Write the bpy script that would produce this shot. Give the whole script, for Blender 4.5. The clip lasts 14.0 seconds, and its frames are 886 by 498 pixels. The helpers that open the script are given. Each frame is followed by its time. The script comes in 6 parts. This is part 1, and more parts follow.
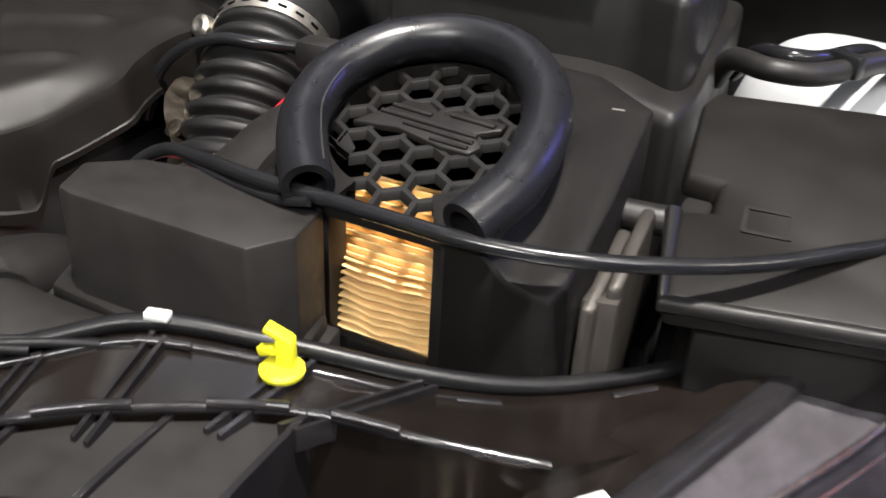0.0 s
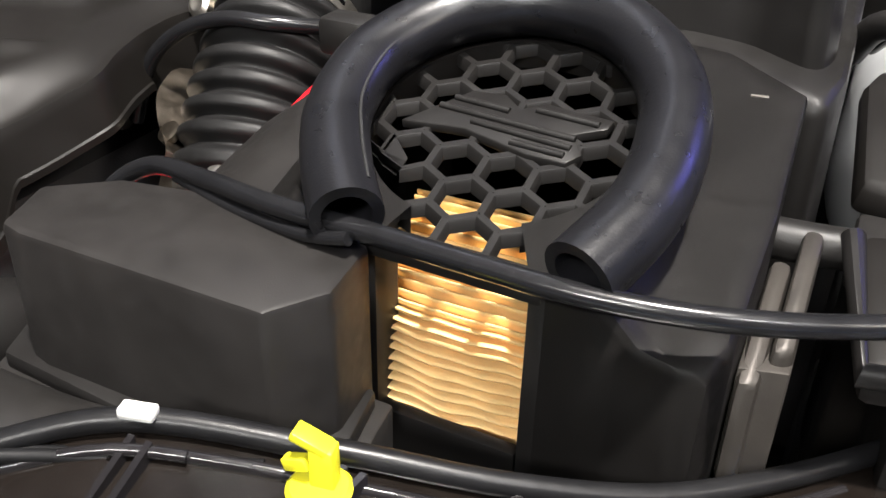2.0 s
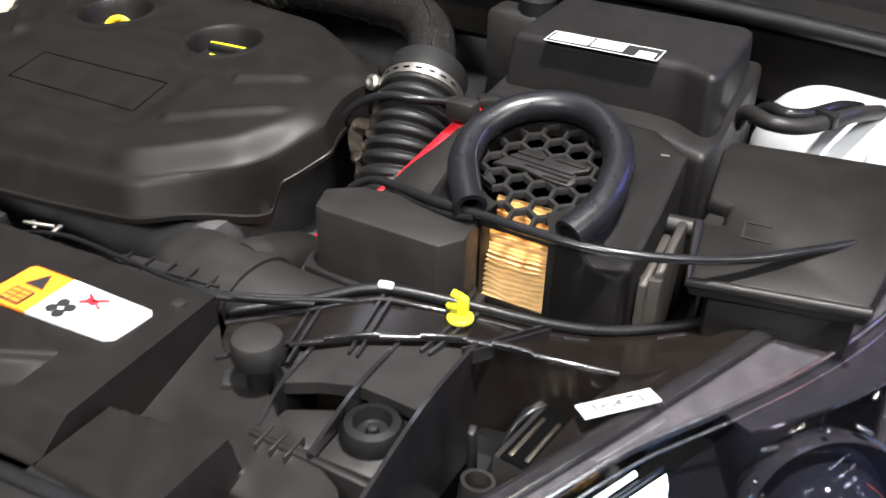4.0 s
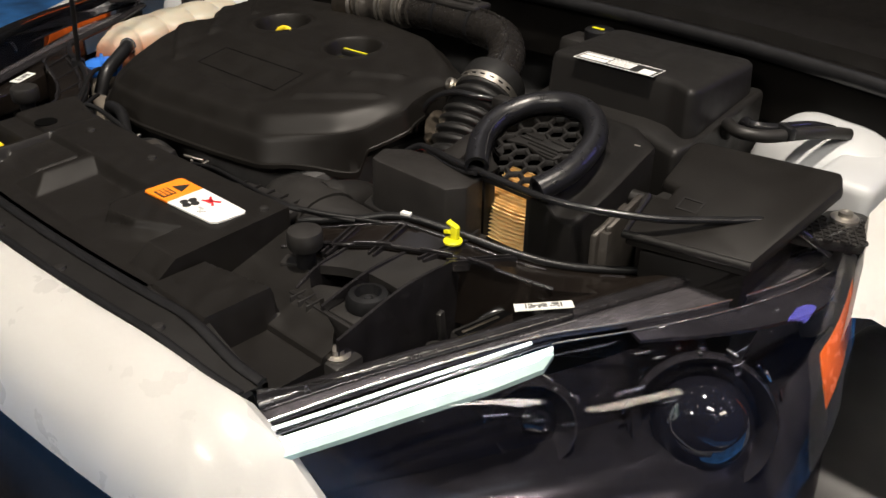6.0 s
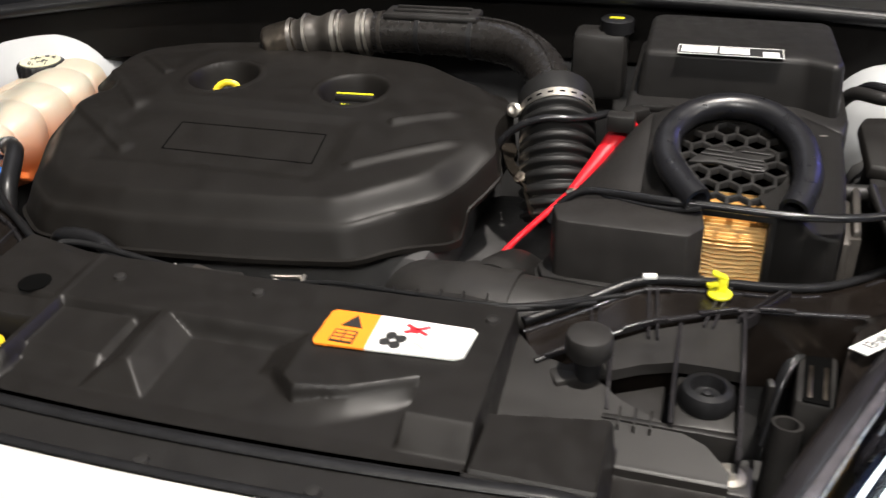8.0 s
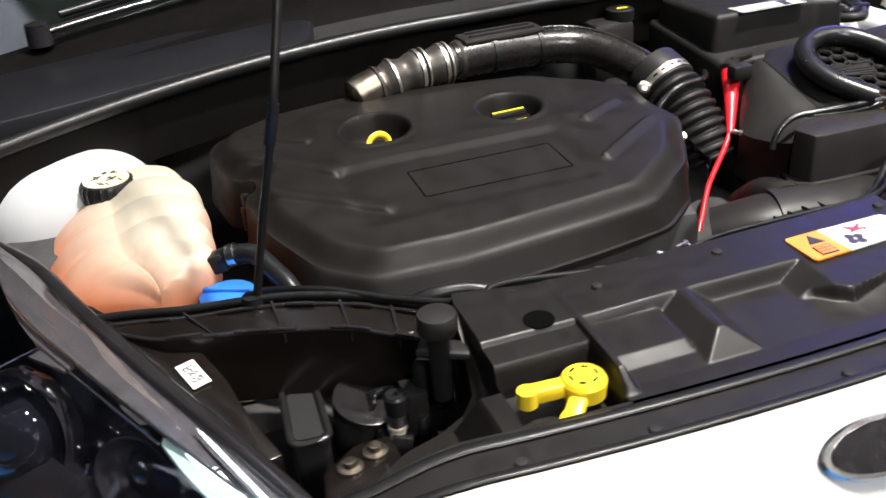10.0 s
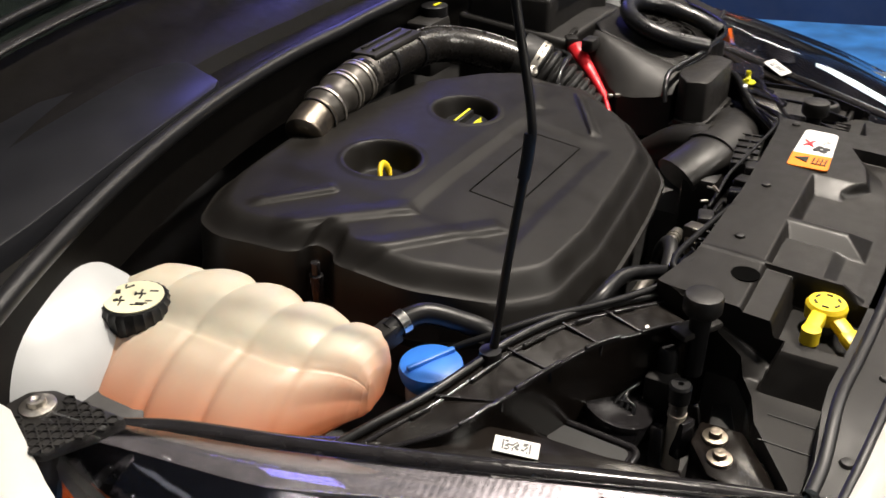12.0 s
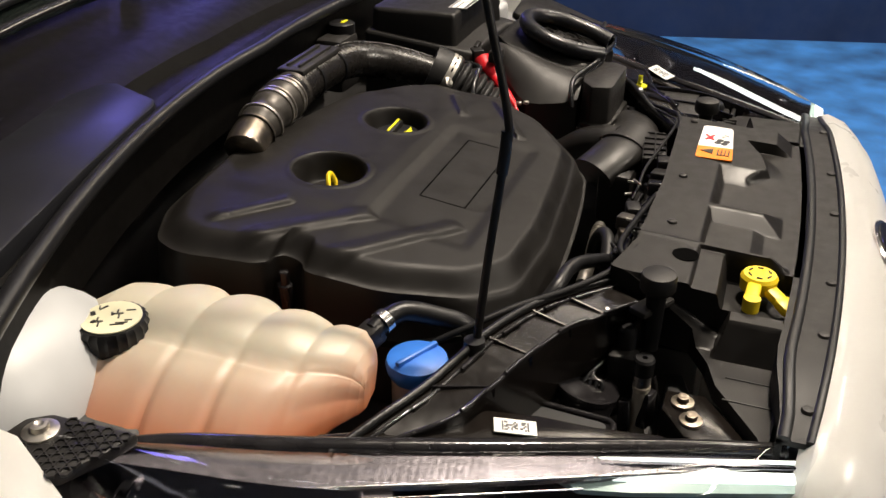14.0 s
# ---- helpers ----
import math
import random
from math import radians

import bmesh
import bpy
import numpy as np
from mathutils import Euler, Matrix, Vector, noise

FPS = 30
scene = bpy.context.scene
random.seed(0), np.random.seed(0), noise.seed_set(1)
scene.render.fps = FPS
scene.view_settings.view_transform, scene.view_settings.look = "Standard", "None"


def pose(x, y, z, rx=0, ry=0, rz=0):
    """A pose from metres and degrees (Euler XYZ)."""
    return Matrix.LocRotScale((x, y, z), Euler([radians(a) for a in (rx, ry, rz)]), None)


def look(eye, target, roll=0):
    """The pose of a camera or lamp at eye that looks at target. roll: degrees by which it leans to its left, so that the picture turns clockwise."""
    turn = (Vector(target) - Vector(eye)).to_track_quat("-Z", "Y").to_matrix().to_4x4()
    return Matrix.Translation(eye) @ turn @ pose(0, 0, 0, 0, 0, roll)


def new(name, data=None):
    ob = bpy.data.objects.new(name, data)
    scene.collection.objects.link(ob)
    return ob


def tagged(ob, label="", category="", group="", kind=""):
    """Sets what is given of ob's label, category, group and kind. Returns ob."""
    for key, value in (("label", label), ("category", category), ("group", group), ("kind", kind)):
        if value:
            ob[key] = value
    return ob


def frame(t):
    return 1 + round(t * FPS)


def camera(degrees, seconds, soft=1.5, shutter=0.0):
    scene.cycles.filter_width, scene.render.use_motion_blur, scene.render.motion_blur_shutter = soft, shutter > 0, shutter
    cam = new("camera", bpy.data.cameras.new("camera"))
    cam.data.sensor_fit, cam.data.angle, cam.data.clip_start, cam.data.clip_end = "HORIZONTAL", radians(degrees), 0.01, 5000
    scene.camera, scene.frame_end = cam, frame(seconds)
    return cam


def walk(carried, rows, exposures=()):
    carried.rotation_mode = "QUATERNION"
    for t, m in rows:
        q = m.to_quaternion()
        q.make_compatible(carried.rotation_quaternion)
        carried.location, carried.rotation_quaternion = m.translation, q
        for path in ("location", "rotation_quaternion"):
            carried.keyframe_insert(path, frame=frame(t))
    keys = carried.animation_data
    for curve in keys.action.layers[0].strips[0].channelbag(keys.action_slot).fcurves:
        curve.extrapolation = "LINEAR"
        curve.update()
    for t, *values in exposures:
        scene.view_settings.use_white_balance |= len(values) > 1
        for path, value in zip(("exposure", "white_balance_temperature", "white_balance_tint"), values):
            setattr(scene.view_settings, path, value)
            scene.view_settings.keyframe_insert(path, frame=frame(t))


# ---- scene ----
PATH = [
    (0, (0.59, -0.006, 1.059), (-0.108, 1.581, 0.062), 3.3),
    (0.5, (0.546, 0.065, 1.029), (-0.19, 1.636, 0.035), 2.0),
    (1, (0.521, 0.09, 1.011), (-0.175, 1.659, -0.015), 1.5),
    (1.5, (0.516, 0.093, 1.012), (-0.216, 1.644, -0.017), 0.8),
    (2, (0.516, 0.093, 1.014), (-0.208, 1.652, -0.009), 1.4),
    (2.5, (0.527, 0.076, 1.024), (-0.215, 1.629, 0.005), 1.7),
    (3, (0.565, -0.007, 1.082), (-0.212, 1.52, 0.051), 2.1),
    (3.5, (0.604, -0.117, 1.16), (-0.208, 1.359, 0.082), 1.5),
    (4, (0.646, -0.236, 1.212), (-0.151, 1.266, 0.159), 1.7),
    (4.2, (0.665, -0.283, 1.226), (-0.162, 1.198, 0.166), 1.1),
    (4.72, (0.758, -0.358, 1.259), (-0.163, 1.085, 0.224), 1.0),
    (5.25, (0.89, -0.367, 1.267), (-0.201, 0.98, 0.268), 1.1),
    (5.78, (0.966, -0.356, 1.263), (-0.234, 0.915, 0.291), 1.1),
    (6.3, (0.897, -0.371, 1.26), (-0.24, 0.955, 0.286), 0.6),
    (6.5, (0.84, -0.382, 1.261), (-0.268, 0.959, 0.275), 0.1),
    (7, (0.668, -0.43, 1.262), (-0.196, 1.067, 0.257), -0.5),
    (7.5, (0.529, -0.457, 1.256), (-0.142, 1.135, 0.248), -1.1),
    (8, (0.372, -0.442, 1.244), (-0.151, 1.209, 0.244), -1.7),
    (8.5, (0.211, -0.431, 1.234), (-0.144, 1.266, 0.236), -2.1),
    (9, (-0.019, -0.489, 1.245), (-0.101, 1.251, 0.264), -2.9),
    (9.2, (-0.114, -0.512, 1.251), (-0.086, 1.247, 0.299), -3.9),
    (9.72, (-0.356, -0.533, 1.264), (0.0, 1.195, 0.322), -4.5),
    (10.25, (-0.587, -0.485, 1.276), (0.129, 1.114, 0.311), -4.0),
    (10.78, (-0.777, -0.382, 1.287), (0.254, 1.013, 0.292), -3.0),
    (11.3, (-0.898, -0.241, 1.296), (0.36, 0.941, 0.287), -2.0),
    (11.5, (-0.922, -0.178, 1.293), (0.386, 0.944, 0.278), -2.9),
    (12, (-1.006, -0.032, 1.307), (0.472, 0.865, 0.301), -1.1),
    (12.5, (-1.068, 0.045, 1.3), (0.53, 0.731, 0.312), -0.4),
    (13, (-1.086, 0.061, 1.304), (0.547, 0.681, 0.329), 0.3),
    (13.5, (-1.095, 0.061, 1.305), (0.546, 0.665, 0.335), 0.7),
    (14, (-1.098, 0.058, 1.305), (0.547, 0.665, 0.342), 0.4),
]
cam = camera(52.0, 14.0, shutter=0.4)
walk(cam, [(t, look(eye, target, roll)) for t, eye, target, roll in PATH],
     exposures=[(0.0, -0.22, 6050, 10), (0.5, 0.03, 6100, 11), (1.2, -0.08, 6100, 11), (2.5, -0.05, 6050, 10), (3.0, 0.02, 5950, 10), (4.0, 0.03, 5900, 10), (6.4, -1.3, 6700, 10), (7.0, -1.3, 6600, 10), (7.5, -1.2, 6400, 10), (8.0, -0.64, 6200, 10), (8.5, -0.4, 6100, 10), (9.0, -0.32, 6050, 10), (11.5, -0.65, 6350, 10), (12.5, -0.90, 6750, 10), (14.0, -1.02, 6950, 11)])

# ---- light: an exhibition hall with lamps under its ceiling, and added unseen fills ----
world = bpy.data.worlds.new("hall_air")
scene.world = world
world.use_nodes = True
world.node_tree.nodes["Background"].inputs[0].default_value = (0.5, 0.55, 0.7, 1)
world.node_tree.nodes["Background"].inputs[1].default_value = 0.08


def area(name, at, target, size, power, color, size_y=None):
    lamp = bpy.data.lights.new(name, "AREA")
    lamp.energy, lamp.color, lamp.size = power, color, size
    if size_y:
        lamp.shape, lamp.size_y = "RECTANGLE", size_y
    ob = new(name, lamp)
    ob.matrix_world = look(at, target)
    return ob


area("hall_key_lamp", (0.96, -0.15, 4.4), (0.3, 0.35, 0.8), 0.15, 500, (1.0, 0.91, 0.80))
# unseen rear lamp, added for a sheen on cover and cowl
area("added_sheen_lamp", (-1.2, 2.2, 4.6), (0.0, 0.4, 0.8), 1.6, 9, (0.9, 0.9, 1.0), 0.35)
# unseen fill, added to brighten the white nose and front-facing slopes
area("added_front_fill", (0.5, -3.5, 3.7), (0.1, 0.0, 0.75), 1.3, 205, (1.0, 0.94, 0.85), 0.4)
# unseen lamp, added only to lift the carpet beside the car
area("added_carpet_fill", (3.0, -1.4, 4.4), (2.9, -0.4, 0.0), 1.2, 105, (1.0, 0.95, 0.88), 0.5)
area("hall_east_lamp", (5.6, -0.4, 4.6), (0.2, 0.2, 0.8), 1.8, 105, (1.0, 0.89, 0.73), 0.6)
area("hall_blue_lamp", (2.5, 2.4, 2.2), (0.3, 0.35, 0.85), 0.3, 17, (0.22, 0.2, 1.0), 0.8)

# ---- materials ----


def material(name, base, rough=0.5, metal=0.0, vary=0.25, scale=30.0, grain=0.15, grain_scale=900.0, coat=0.0,
             wear=0.0, spec=0.5, sub=0.0, emit=0.0, second=None, alpha=1.0, transmission=0.0):
    m = bpy.data.materials.new(name)
    m.use_nodes = True
    nt = m.node_tree
    b = nt.nodes["Principled BSDF"]
    link = nt.links.new
    geo = nt.nodes.new("ShaderNodeNewGeometry")
    big = nt.nodes.new("ShaderNodeTexNoise")
    big.inputs["Scale"].default_value = scale
    big.inputs["Detail"].default_value = 5
    link(geo.outputs["Position"], big.inputs["Vector"])
    ramp = nt.nodes.new("ShaderNodeValToRGB")
    lo = second if second else tuple(c * (1 - vary) for c in base)
    hi = tuple(min(1, c * (1 + vary)) for c in base)
    ramp.color_ramp.elements[0].color, ramp.color_ramp.elements[1].color = (*lo, 1), (*hi, 1)
    ramp.color_ramp.elements[0].position, ramp.color_ramp.elements[1].position = 0.3, 0.7
    link(big.outputs["Fac"], ramp.inputs["Fac"])
    link(ramp.outputs["Color"], b.inputs["Base Color"])
    fine = nt.nodes.new("ShaderNodeTexNoise")
    fine.inputs["Scale"].default_value = grain_scale
    fine.inputs["Detail"].default_value = 3
    link(geo.outputs["Position"], fine.inputs["Vector"])
    if grain:
        bump = nt.nodes.new("ShaderNodeBump")
        bump.inputs["Strength"].default_value = grain
        bump.inputs["Distance"].default_value = 0.0006
        link(fine.outputs["Fac"], bump.inputs["Height"])
        link(bump.outputs["Normal"], b.inputs["Normal"])
    rr = nt.nodes.new("ShaderNodeMapRange")
    rr.inputs["From Min"].default_value, rr.inputs["From Max"].default_value = 0.3, 0.7
    rr.inputs["To Min"].default_value, rr.inputs["To Max"].default_value = max(0.02, rough - 0.12 * rough - wear), min(1, rough + 0.18 * rough + wear)
    mid = nt.nodes.new("ShaderNodeTexNoise")
    mid.inputs["Scale"].default_value = scale * 4
    mid.inputs["Detail"].default_value = 4
    link(geo.outputs["Position"], mid.inputs["Vector"])
    link(mid.outputs["Fac"], rr.inputs["Value"])
    link(rr.outputs["Result"], b.inputs["Roughness"])
    b.inputs["Metallic"].default_value = metal
    b.inputs["Coat Weight"].default_value = coat
    b.inputs["Coat Roughness"].default_value = 0.05
    b.inputs["Specular IOR Level"].default_value = spec
    b.inputs["Subsurface Weight"].default_value = sub
    b.inputs["Subsurface Radius"].default_value = (0.02, 0.012, 0.008)
    b.inputs["Alpha"].default_value = alpha
    b.inputs["Transmission Weight"].default_value = transmission
    if emit:
        b.inputs["Emission Color"].default_value = (*base, 1)
        b.inputs["Emission Strength"].default_value = emit
    return m


BLACK = material("black_grained_plastic", (0.0115, 0.0108, 0.0104), 0.42, spec=0.26, vary=0.1, scale=14, grain=0.14, grain_scale=2200, wear=0.03)
COVER = material("engine_cover_plastic", (0.0080, 0.0071, 0.0063), 0.46, spec=0.20, vary=0.07, scale=9, grain=0.14, grain_scale=2200, wear=0.02)
PANEL = material("moulded_panel_plastic", (0.0085, 0.0076, 0.0069), 0.40, spec=0.28, vary=0.12, scale=14, grain=0.1, grain_scale=2200, wear=0.01)
DUSTY = material("dusty_black_plastic", (0.0175, 0.0162, 0.0155), 0.44, spec=0.26, vary=0.16, scale=38, grain=0.14, grain_scale=2200, wear=0.02)
GREYP = material("worn_grey_black_plastic", (0.0165, 0.0155, 0.0148), 0.42, spec=0.34, vary=0.3, scale=24, grain=0.14, grain_scale=2200)
BELLOWS = material("matt_black_rubber", (0.0095, 0.0093, 0.0093), 0.48, spec=0.3, vary=0.2, scale=40, grain=0.12)
PIPEBLACK = material("satin_black_pipe", (0.012, 0.0108, 0.0100), 0.27, spec=0.45, vary=0.2, scale=30, grain=0.0)
GLOSS = material("glossy_black_plastic", (0.014, 0.013, 0.014), 0.16, vary=0.25, scale=30, grain=0.06, wear=0.04)
BROWN = material("moulded_brown_black_plastic", (0.0075, 0.0058, 0.0048), 0.21, vary=0.3, scale=22, grain=0.0, wear=0.01)
RUBBER = material("black_rubber", (0.0085, 0.0085, 0.0092), 0.34, spec=0.34, vary=0.2, scale=40, grain=0.12)
FOAM = material("black_rubber_tube", (0.0092, 0.0092, 0.0108), 0.30, vary=0.12, scale=30, grain=0.15)
CABLE = material("black_cable_sheath", (0.010, 0.010, 0.011), 0.22, vary=0.2, scale=60, grain=0.05)
DEEP = material("dirty_black_underbody", (0.034, 0.033, 0.033), 0.65, vary=0.4, scale=25, grain=0.3)
WHITE = material("white_car_paint", (0.85, 0.84, 0.81), 0.3, vary=0.015, scale=5, grain=0.0, coat=0.3)
INNERWHITE = material("white_body_primer", (0.43, 0.44, 0.45), 0.4, vary=0.06, scale=12, grain=0.05)
CHROME = material("bright_metal", (0.75, 0.73, 0.7), 0.22, 1.0, vary=0.08, scale=60, grain=0.1)
STEEL = material("dull_zinc_steel", (0.52, 0.49, 0.44), 0.38, 1.0, vary=0.2, scale=70, grain=0.15)
ALU = material("cast_aluminium", (0.48, 0.45, 0.42), 0.3, 1.0, vary=0.15, scale=60, grain=0.2)
YELLOW = material("yellow_plastic", (0.80, 0.58, 0.02), 0.38, vary=0.07, scale=40, grain=0.08)
LIME = material("lime_yellow_plastic", (0.78, 0.74, 0.02), 0.36, vary=0.07, scale=50, grain=0.05)
BLUE = material("blue_plastic", (0.03, 0.17, 0.62), 0.4, vary=0.12, scale=40, grain=0.1)
RED = material("red_plastic", (0.72, 0.012, 0.022), 0.32, vary=0.12, scale=40, grain=0.08)
STICKER = material("white_sticker", (0.80, 0.80, 0.77), 0.42, vary=0.03, scale=60, grain=0.05)
ORANGE = material("orange_print", (0.90, 0.24, 0.015), 0.4, vary=0.04, scale=60, grain=0.03)
INK = material("black_print", (0.02, 0.02, 0.02), 0.4, vary=0.1, scale=60, grain=0)
REDINK = material("red_print", (0.6, 0.02, 0.03), 0.4, vary=0.1, scale=60, grain=0)
CODEINK = material("dark_grey_print", (0.10, 0.10, 0.10), 0.4, vary=0.1, scale=60, grain=0)
GREYINK = material("grey_print", (0.42, 0.42, 0.41), 0.4, vary=0.1, scale=60, grain=0)
PAPER = material("pleated_filter_paper", (0.84, 0.58, 0.25), 0.75, vary=0.12, scale=90, grain=0.3, sub=0.0)
NECK = material("milky_plastic", (0.50, 0.44, 0.37), 0.35, vary=0.1, scale=40, grain=0.05)
LED = material("lit_daytime_lamp", (0.9, 1.0, 0.98), 0.3, vary=0.02, grain=0, emit=3.2)
LEDGLASS = material("frosted_lamp_guide", (0.42, 0.58, 0.55), 0.25, vary=0.1, grain=0.05)
COWLID = material("smooth_dark_cover_plastic", (0.0085, 0.0088, 0.0105), 0.36, spec=0.26, vary=0.08, scale=6, grain=0.08, grain_scale=2200)
BRONZE = material("tarnished_bronze_metal", (0.24, 0.205, 0.165), 0.32, 1.0, vary=0.25, scale=60, grain=0.2)
DULLBAR = material("dull_grey_coated_bar", (0.060, 0.054, 0.048), 0.42, metal=0.5, vary=0.2, scale=50, grain=0.15)
SMOKE = material("smoked_mirror", (0.16, 0.155, 0.17), 0.07, metal=1.0, vary=0.2, scale=60, grain=0.05)
AMBER = material("amber_reflector", (0.9, 0.16, 0.02), 0.25, vary=0.2, grain=0)
LENS = material("projector_glass", (0.008, 0.008, 0.012), 0.04, vary=0.1, grain=0, coat=1.0)
SMOKED = material("smoked_lamp_housing", (0.085, 0.08, 0.095), 0.15, metal=0.8, vary=0.25, scale=50, grain=0.12)
TRIM = material("smoky_lamp_trim", (0.23, 0.215, 0.23), 0.22, metal=0.75, vary=0.2, scale=60, grain=0.04)
LOOM = material("black_loom_sheath", (0.007, 0.007, 0.0075), 0.5, vary=0.2, scale=60, grain=0.1, spec=0.18)
# near-black without gloss, painted in for the shade of holes and hollows
SHADE_BLACK = material("recess_shade_black", (0.003, 0.003, 0.003), 0.9, vary=0.1, grain=0, spec=0.0)
WINDGLASS = material("dark_windscreen", (0.012, 0.016, 0.014), 0.04, vary=0.2, grain=0, coat=0.3)
CARPET = material("blue_carpet", (0.030, 0.165, 0.46), 0.95, vary=0.5, scale=5.5, grain=1.0, grain_scale=260)
DARKBLUE = material("navy_fabric_wall", (0.006, 0.022, 0.075), 0.9, vary=0.2, scale=3, grain=0.4, grain_scale=200)
HALL = material("grey_hall_paint", (0.16, 0.155, 0.15), 0.9, vary=0.2, scale=0.6, grain=0)


def tank_material():
    m = material("translucent_tank_plastic", (0.46, 0.42, 0.335), 0.42, vary=0.08, scale=22, grain=0.06, sub=0.40)
    nt = m.node_tree
    b = nt.nodes["Principled BSDF"]
    old = b.inputs["Base Color"].links[0].from_socket
    geo = nt.nodes.new("ShaderNodeNewGeometry")
    sep = nt.nodes.new("ShaderNodeSeparateXYZ")
    nt.links.new(geo.outputs["Position"], sep.inputs[0])
    lev = nt.nodes.new("ShaderNodeMapRange")  # coolant shows through below its level
    lev.inputs["From Min"].default_value, lev.inputs["From Max"].default_value = 0.832, 0.768
    nt.links.new(sep.outputs["Z"], lev.inputs["Value"])
    mix = nt.nodes.new("ShaderNodeMix")
    mix.data_type = "RGBA"
    nt.links.new(lev.outputs["Result"], mix.inputs["Factor"])
    nt.links.new(old, mix.inputs["A"])
    mix.inputs["B"].default_value = (0.66, 0.165, 0.045, 1)
    nt.links.new(mix.outputs["Result"], b.inputs["Base Color"])
    return m


TANK = tank_material()


def glass_material():
    m = bpy.data.materials.new("clear_lamp_lens")
    m.use_nodes = True
    nt = m.node_tree
    nt.nodes.clear()
    out = nt.nodes.new("ShaderNodeOutputMaterial")
    mix = nt.nodes.new("ShaderNodeMixShader")
    gl = nt.nodes.new("ShaderNodeBsdfGlossy")
    gl.inputs["Roughness"].default_value = 0.03
    tr = nt.nodes.new("ShaderNodeBsdfTransparent")
    tr.inputs["Color"].default_value = (0.9, 0.9, 0.92, 1)
    lw = nt.nodes.new("ShaderNodeFresnel")
    lw.inputs["IOR"].default_value = 1.5
    nt.links.new(lw.outputs["Fac"], mix.inputs["Fac"])
    nt.links.new(tr.outputs[0], mix.inputs[1])
    nt.links.new(gl.outputs[0], mix.inputs[2])
    nt.links.new(mix.outputs[0], out.inputs["Surface"])
    return m


CLEAR = glass_material()

# ---- mesh builders ----


def finish(bm, angle=35):
    bmesh.ops.recalc_face_normals(bm, faces=bm.faces)
    lim = radians(angle)
    for f in bm.faces:
        f.smooth = True
    for e in bm.edges:
        if len(e.link_faces) != 2 or e.calc_face_angle(0) > lim:
            e.smooth = False
    return bm


def mirrored(bm):
    for v in bm.verts:
        v.co.x = -v.co.x
    bmesh.ops.reverse_faces(bm, faces=bm.faces)
    return bm


def mesh_of(name, bm, mat):
    finish(bm)
    me = bpy.data.meshes.new(name)
    bm.to_mesh(me)
    bm.free()
    me.materials.append(mat)
    return me


def thing(name, at, label, category, group="", kind=""):
    ob = new(name)
    ob.empty_display_size = 0.02
    ob.location = at
    return tagged(ob, label, category, group, kind)


def part(name, bm, mat, parent, label=""):
    ob = new(name, mesh_of(name, bm, mat))
    ob.parent = parent
    if parent.type == "EMPTY":
        ob.matrix_parent_inverse = Matrix.Translation(-Vector(parent.location))
    if label:
        ob["label"] = label
    return ob


def solid(name, bm, mat, label, category, group="", kind=""):
    return tagged(new(name, mesh_of(name, bm, mat)), label, category, group, kind)


def join(*bms):
    out = bms[0]
    for other in bms[1:]:
        me = bpy.data.meshes.new("tmp")
        other.to_mesh(me)
        other.free()
        out.from_mesh(me)
        bpy.data.meshes.remove(me)
    return out


def rounded(bm, width, segments=2, angle=30):
    edges = [e for e in bm.edges if len(e.link_faces) == 2 and e.calc_face_angle(0) > radians(angle)]
    if width > 0 and edges:
        bmesh.ops.bevel(bm, geom=edges, offset=width, segments=segments, profile=0.5, affect="EDGES", clamp_overlap=True)
    return bm


def block(center, size, bevel=0.003, turn=None, segments=2):
    bm = bmesh.new()
    bmesh.ops.create_cube(bm, size=1)
    bmesh.ops.scale(bm, vec=size, verts=bm.verts)
    rounded(bm, bevel, segments)
    m = Matrix.Translation(center) @ (turn.to_4x4() if turn else Matrix())
    bmesh.ops.transform(bm, matrix=m, verts=bm.verts)
    return bm


def rot(rx=0, ry=0, rz=0):
    return Euler([radians(a) for a in (rx, ry, rz)]).to_matrix()


def prism(outline, low, top, bevel=0.003, inset=0.0, segments=2):
    """Upright solid over a plan outline; low and top are heights or functions of x, y; inset draws the top in."""
    bm = bmesh.new()
    f = lambda h, x, y: h(x, y) if callable(h) else h
    cx, cy = (sum(p[i] for p in outline) / len(outline) for i in (0, 1))
    a = [bm.verts.new((x, y, f(low, x, y))) for x, y in outline]
    b = []
    for x, y in outline:
        d = Vector((cx - x, cy - y))
        k = min(inset, 0.45 * d.length)
        d = d.normalized() * k if d.length else d
        b.append(bm.verts.new((x + d.x, y + d.y, f(top, x + d.x, y + d.y))))
    n = len(outline)
    bm.faces.new(list(reversed(a)))
    bm.faces.new(b)
    for i in range(n):
        bm.faces.new((a[i], a[(i + 1) % n], b[(i + 1) % n], b[i]))
    bmesh.ops.recalc_face_normals(bm, faces=bm.faces)
    return rounded(bm, bevel, segments)


def smooth_path(points, per=8):
    pts = [Vector(p) for p in points]
    out = []
    for i in range(len(pts) - 1):
        p0, p1, p2, p3 = pts[max(i - 1, 0)], pts[i], pts[i + 1], pts[min(i + 2, len(pts) - 1)]
        for k in range(per):
            t = k / per
            out.append(0.5 * ((2 * p1) + (p2 - p0) * t + (2 * p0 - 5 * p1 + 4 * p2 - p3) * t * t + (3 * p1 - p0 - 3 * p2 + p3) * t ** 3))
    out.append(pts[-1])
    return out


